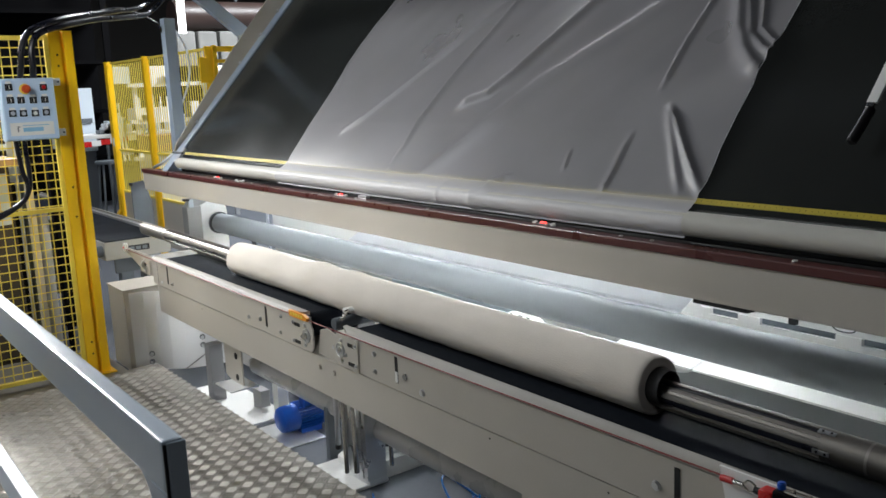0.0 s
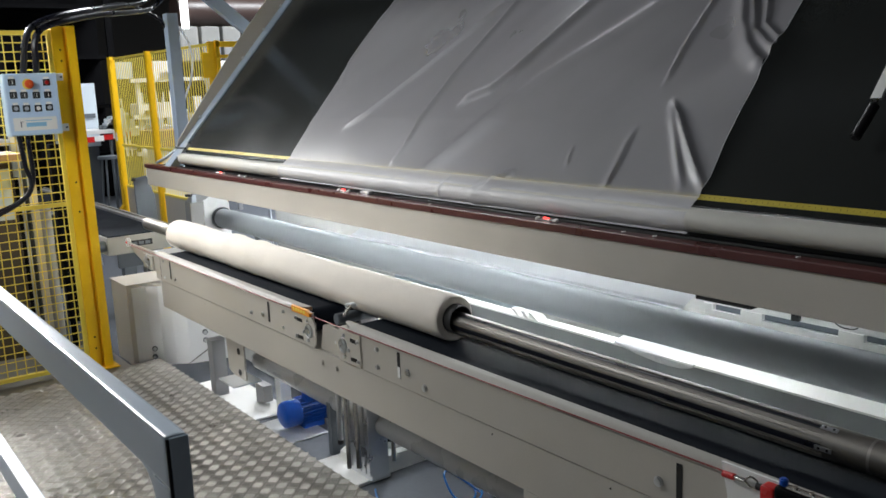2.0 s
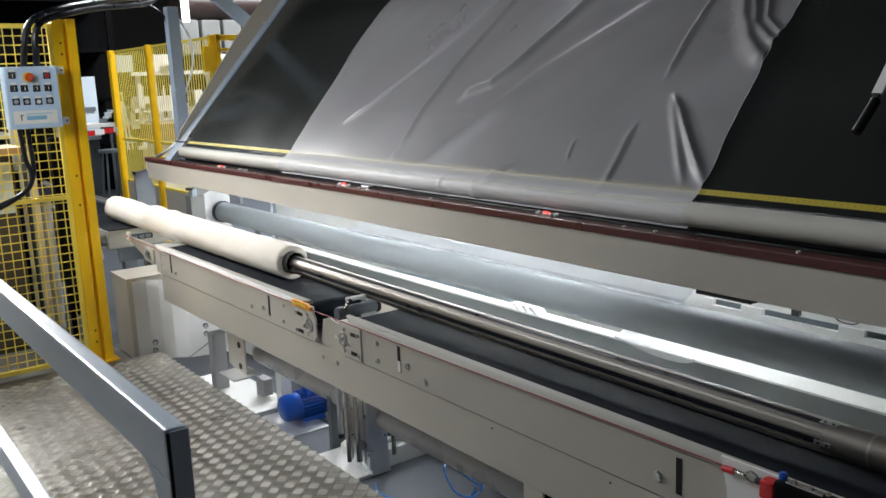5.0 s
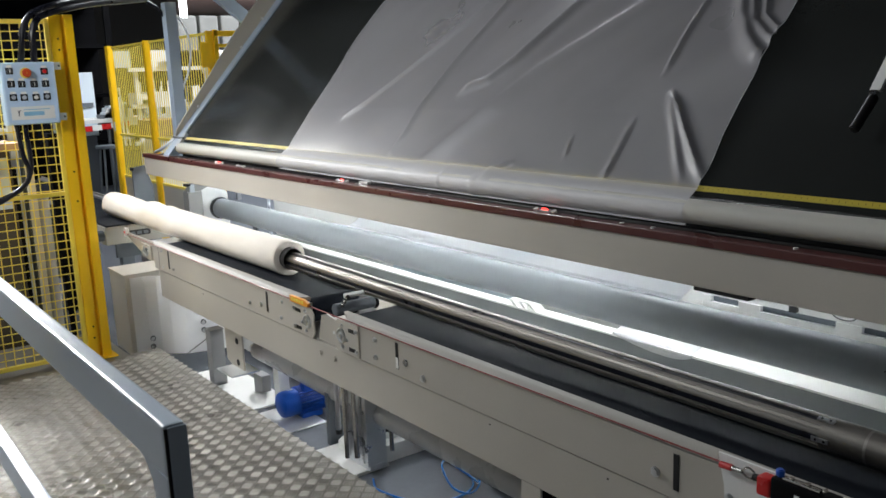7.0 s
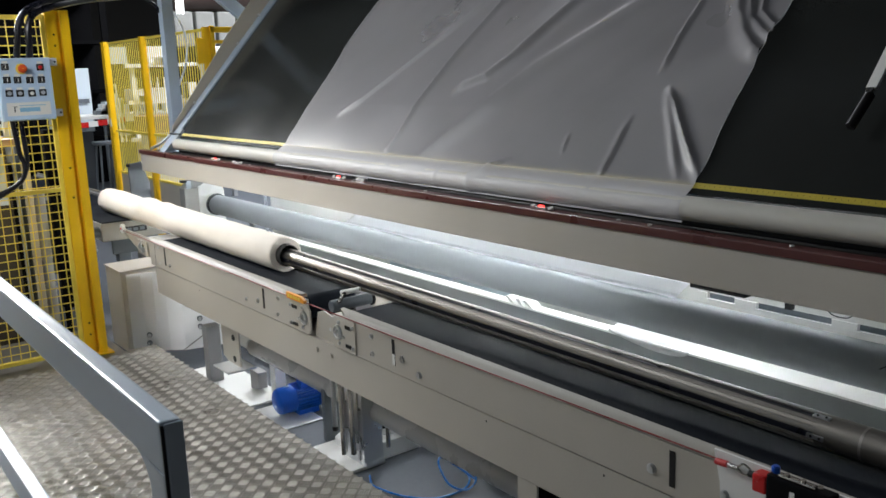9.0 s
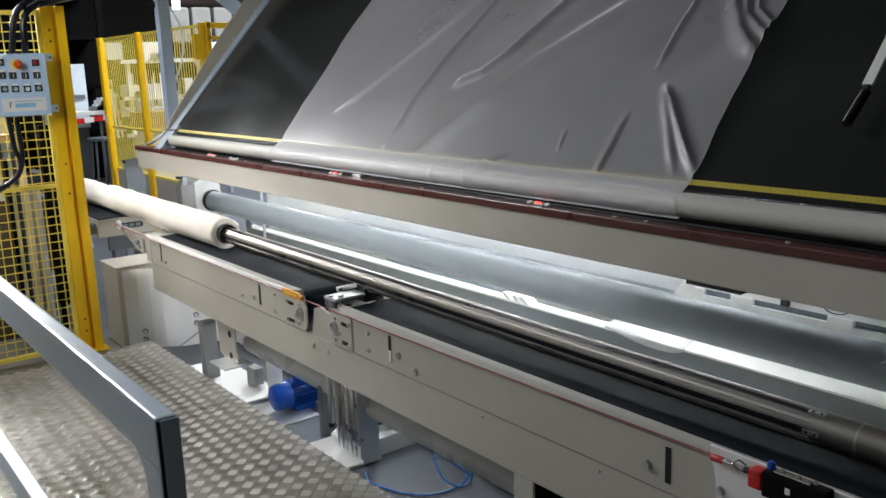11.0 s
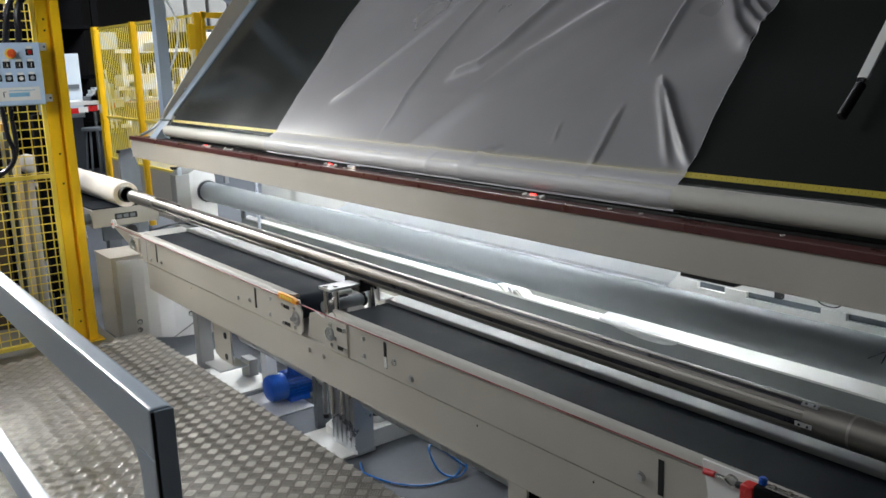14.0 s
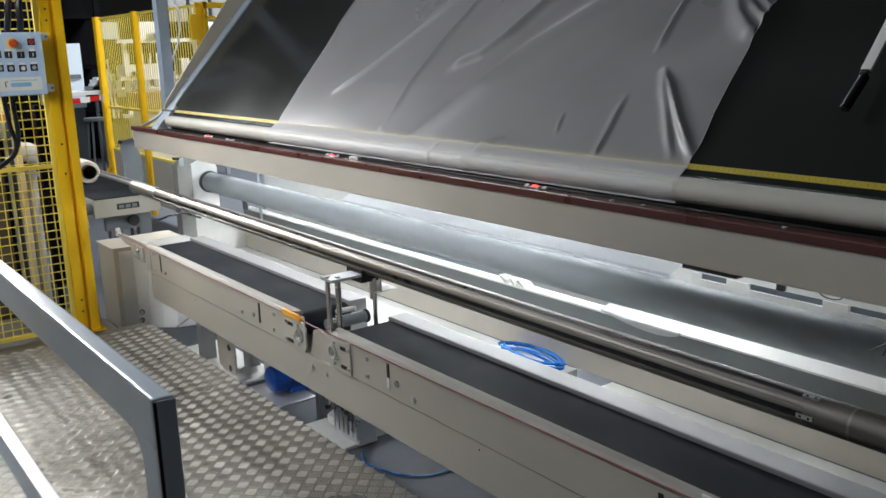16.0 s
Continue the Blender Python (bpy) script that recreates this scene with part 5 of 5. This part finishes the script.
# ---- far side of the hall ----
def far_things():
    c = thing("cabinet", (3.6, 13.2, -0.16), "pale blue-grey steel machine cabinet", "cabinet")
    part("body", box(3.15, 3.62, 13.0, 13.6, 0.9, 1.78, 0.01), PALECAB, c, smooth=True)
    part("plinth", box(3.2, 3.6, 13.05, 13.55, -0.16, 0.8995), DARKGREY, c)
    part("handle", box(3.42, 3.58, 12.97, 12.999, 1.30, 1.36, 0.004), DARKGREY, c)
    w = thing("work_table", (3.8, 12.5, -0.16), "long white work table with clutter", "table")
    part("top", box(3.05, 5.4, 12.2, 12.9, 1.10, 1.15, 0.005), WHITE, w)
    for x_ in (3.1, 4.2, 5.3):
        part("leg", box(x_, x_ + 0.06, 12.25, 12.31, -0.16, 1.0995), SHEET, w)
    r = thing("barrier_tape", (3.5, 11.9, 0.9), "red and white striped barrier tape", "tape")
    for k in range(8):
        part("stripe", box(3.0 + 0.12 * k, 3.119 + 0.12 * k, 11.9, 11.905, 1.0 + 0.01 * k, 1.07 + 0.01 * k), REDP if k % 2 else WHITE, r)
    part("stand", rod((3.45, 11.93, -0.16), (3.45, 11.93, 1.02), 0.02, 10), DARKGREY, r)
    s = thing("stool", (3.35, 11.6, -0.16), "dark metal stool on the hall floor", "stool")
    part("seat", rod((3.33, 11.6, 0.80), (3.33, 11.6, 0.84), 0.16, 20, bevel=0.006), DARKGREY, s, smooth=True)
    for dx, dy in ((-0.14, -0.14), (0.14, -0.14), (0.14, 0.14), (-0.14, 0.14)):
        part("leg", rod((3.33 + dx * 0.6, 11.6 + dy * 0.6, 0.80), (3.33 + dx, 11.6 + dy, -0.16), 0.014, 8), DARKGREY, s)
    # white tubular machine behind the barred fence
    m = thing("white_machine", (4.4, 12.6, -0.16), "white tubular frame machine behind the fence", "machine")
    for x_ in (3.78, 3.98, 4.36, 4.75):
        part("upright", box(x_, x_ + 0.05, 11.7, 11.76, -0.16, 1.80), WHITE, m)
    for z_ in (1.75, 1.28, 0.8):
        part("rail", box(3.7, 5.6, 11.64, 11.699, z_, z_ + 0.05), WHITE, m)
    part("hopper", box(3.8, 4.4, 11.8, 12.1, 1.30, 1.48, 0.02), WHITE, m)
    part("screen_panel", box(4.05, 4.42, 12.0, 12.03, 1.80, 2.03, 0.01), WHITE, m)
    part("cover", box(4.55, 5.2, 11.8, 12.1, 1.0, 1.35, 0.02), WHITE, m)
    for k in range(5):
        part("spindle", rod((3.86 + 0.09 * k, 11.72, 1.33), (3.86 + 0.09 * k, 11.72, 1.62), 0.012, 8), WHITE, m)
    part("motor_hood", box(4.75, 5.05, 11.5, 11.7, 1.8, 2.0, 0.03), WHITE, m)
    rng = random.Random(21)
    for n in range(34):
        x_, z_ = rng.uniform(3.45, 5.5), rng.choice((1.151, 1.151, 0.85, 1.331, 1.801))
        wd, ht = rng.uniform(0.05, 0.22), rng.uniform(0.05, 0.22)
        part("fitting", box(x_, x_ + wd, 11.62 if z_ > 1.2 else 12.3, 11.639 if z_ > 1.2 else 12.5, z_, z_ + ht, 0.004), rng.choice((WHITE, WHITE, GREY, PALECAB, DARKGREY, SHEET)), m)
    for n in range(9):
        x_ = rng.uniform(3.6, 5.4)
        part("strut", rod((x_, 11.8, 0.8), (x_ + rng.uniform(-0.3, 0.3), 11.85, rng.uniform(1.4, 1.9)), 0.015, 6), WHITE, m)
    b = thing("cardboard_box", (4.0, 10.9, -0.16), "orange-brown cardboard box behind the fence", "box")
    part("carton", box(3.7, 4.6, 11.0, 11.5, 0.93, 1.14, 0.01), CARD, b)
    part("stand", box(3.75, 4.55, 11.05, 11.45, -0.16, 0.929), WHITE, b)
    # shelving high up, its shade put into black paint, and a bright window strip
    k = thing("dark_rack", (2.4, 15.5, -0.16), "storage rack with its shade put into black paint", "rack")
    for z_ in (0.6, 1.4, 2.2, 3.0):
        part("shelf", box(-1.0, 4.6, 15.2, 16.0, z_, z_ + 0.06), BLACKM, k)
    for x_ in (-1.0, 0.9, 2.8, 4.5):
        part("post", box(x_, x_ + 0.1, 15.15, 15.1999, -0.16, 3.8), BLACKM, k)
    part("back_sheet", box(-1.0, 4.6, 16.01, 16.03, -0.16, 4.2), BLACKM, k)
    rng = random.Random(5)
    for n in range(14):
        x_ = -0.9 + rng.random() * 5.0
        z_ = rng.choice((0.66, 1.46, 2.26))
        wd, ht = rng.uniform(0.2, 0.5), rng.uniform(0.2, 0.5)
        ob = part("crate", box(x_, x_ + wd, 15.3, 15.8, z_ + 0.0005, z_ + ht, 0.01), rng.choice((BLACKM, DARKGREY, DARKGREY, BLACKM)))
        tagged(ob, "dark crate on the storage rack", "crate", "crates on the rack")
    g = thing("duct_bags", (5.2, 12.8, 2.3), "row of pale grey hanging filter bags under a brown duct", "filter")
    part("duct", rod((4.95, 13.2, 2.80), (8.0, 13.2, 2.80), 0.22, 24), BROWN, g, smooth=True)
    for n in range(5):
        part("bag", box(4.92 + 0.34 * n, 5.22 + 0.34 * n, 13.0, 13.3, 2.05, 2.565, 0.04), GREYBAG, g, smooth=True)
    for n in range(3):
        part("bracket", rod((5.0 + n, 13.2, 3.0), (5.0 + n, 13.2, 6.0), 0.02, 8), DARKGREY, g)
    l = thing("ceiling_lamp", (4.86, 13.0, 2.5), "bright white upright strip lamp", "lamp")
    part("tube", box(4.87, 4.97, 12.7, 12.75, 2.51, 3.3, 0.01), LAMPGLOW, l)
    part("stem", box(4.91, 4.93, 12.71, 12.74, 3.3005, 6.0), DARKGREY, l)


BROWN = mat("brown_duct_paint", (0.045, 0.028, 0.024), 0.45, 0, 0.1, 3, 100, 0.04)
GREYBAG = mat("grey_filter_cloth", (0.22, 0.22, 0.21), 0.8, 0, 0.1, 4, 120, 0.2)
LAMPGLOW = glow("lamp_glow", (0.95, 0.98, 1.0), 6.0)
far_things()

# things standing behind the near fence
def behind_fence():
    rng = random.Random(11)
    c = thing("steel_shelf", (0.5, 6.6, -0.16), "grey steel shelf with dark machine parts", "shelf")
    for x_ in (-0.6, 0.5, 1.2):
        part("post", box(x_, x_ + 0.05, 6.4, 6.45, -0.16, 1.7), SHEET, c)
    for z_ in (0.25, 0.75, 1.3):
        part("board", box(-0.6, 1.25, 6.4505, 6.95, z_, z_ + 0.03), SHEET, c)
    k = thing("grey_cabinet", (0.85, 6.1, -0.16), "brown cabinet with a pale upper door behind the fence", "cabinet")
    part("body", box(0.80, 1.12, 6.0, 6.35, -0.16, 1.22, 0.01), DULL, k)
    part("door", box(0.82, 1.10, 5.985, 5.999, 0.86, 1.18, 0.004), PALECAB, k)
    part("door", box(0.82, 1.10, 5.985, 5.999, 0.0, 0.85, 0.004), DULL, k)
    b = thing("work_bench", (1.25, 6.3, -0.16), "beige bench top behind the mesh fence", "bench")
    part("top", box(0.2, 1.10, 5.55, 5.95, 1.25, 1.29, 0.004), CARD, b)
    for x_ in (0.22, 1.12):
        part("leg", box(x_, x_ + 0.04, 5.6, 5.64, -0.16, 1.2495), BEIGE, b)
    m = thing("dark_machine", (1.4, 7.2, -0.16), "dark machine frame behind the fence", "machine")
    for x_ in (1.2, 1.42, 1.62):
        part("column", box(x_, x_ + 0.07, 7.2, 7.3, -0.16, 1.25, 0.004), BLACKM, m)
    part("housing", box(1.18, 1.68, 7.31, 7.9, 0.1, 0.7, 0.02), DARKGREY, m)
    part("drum", rod((1.3, 7.1, 0.55), (1.3, 7.19, 0.55), 0.12, 24, bevel=0.01), GREY, m, smooth=True)
    for n in range(9):
        s = rng.uniform(0.08, 0.2)
        x_, z_ = rng.uniform(-0.5, 1.0), rng.choice((0.2805, 0.7805, 1.3305))
        ob = part("machine_part", box(x_, x_ + s, 6.5, 6.5 + s, z_, z_ + s * rng.uniform(0.6, 1.3), 0.01), rng.choice((DARKGREY, SHEET, CARD, BLUEGREY)))
        tagged(ob, "small machine part on the shelf", "machine part", "parts on the shelf")
    h = thing("brown_partition", (0.0, 7.0, -0.16), "dull brown partition panel behind the fence", "partition")
    part("panel", box(-1.3, 1.30, 6.98, 7.02, -0.16, 1.75), DULL, h)
    for x_ in (-1.0, -0.45, 0.1, 0.65, 1.2):
        part("batten", box(x_, x_ + 0.06, 6.955, 6.979, -0.16, 1.75), BLACKM, h)
    p_ = thing("pipe_stack", (1.05, 6.4, -0.16), "upright grey and black pipes behind the fence", "pipes")
    for x_, r_, z_, m_ in ((1.16, 0.03, 1.1, BLACKM), (1.24, 0.025, 1.25, DARKGREY), (1.33, 0.035, 0.9, TUBEGREY), (1.42, 0.02, 1.2, BLACKM), (0.72, 0.03, 0.95, DARKGREY), (0.60, 0.04, 0.8, BLACKM)):
        part("pipe", rod((x_, 6.25, -0.16), (x_, 6.25, z_), r_, 12), m_, p_, smooth=True)
    w = thing("fence_sill", (0.2, 5.35, -0.16), "worn steel plate sill at the fence's foot", "sill")
    part("plate", box(-1.3, 1.48, 5.2225, 5.9, -0.1595, -0.004, 0.003), TREAD, w)


DULL = mat("dull_brown_board", (0.062, 0.05, 0.037), 0.8, 0, 0.15, 2.5, 60, 0.1)
behind_fence()

# ---- movement ----
ROLL_Y = [(0, 1.597), (0.5, 1.810), (1.0, 2.070), (1.5, 2.330), (2.0, 2.585), (2.5, 2.850), (3.0, 3.110), (3.5, 3.365), (4.0, 3.630), (4.4, 3.820), (4.8, 3.920), (6.5, 3.930), (9.2, 3.935), (9.5, 3.940), (9.9, 4.045), (11.5, 4.895), (12.0, 5.155), (12.5, 5.455), (13.0, 5.705), (13.5, 5.965), (14.0, 6.235), (14.5, 6.505), (15.0, 6.765), (15.5, 7.045), (16, 7.185)]
DROP = [(0, 0.0), (13.4, 0.0), (13.6, -0.008), (14.0, -0.060), (14.5, -0.129), (14.9, -0.178), (15.1, -0.182), (16, -0.182)]
LIFT = [(0, -0.13), (9.4, -0.13), (11.2, 0.0), (13.5, 0.0), (16, 0.0)]


def motions():
    walk(ROLL, [(t, pose(1.95, y, ZB)) for t, y in ROLL_Y])
    walk(CONV, [(t, pose(1.9, 2.5, 0.30 + z)) for t, z in DROP])
    walk(BRACKET, [(t, pose(1.85, 3.12, 0.30 + z)) for t, z in LIFT])


motions()
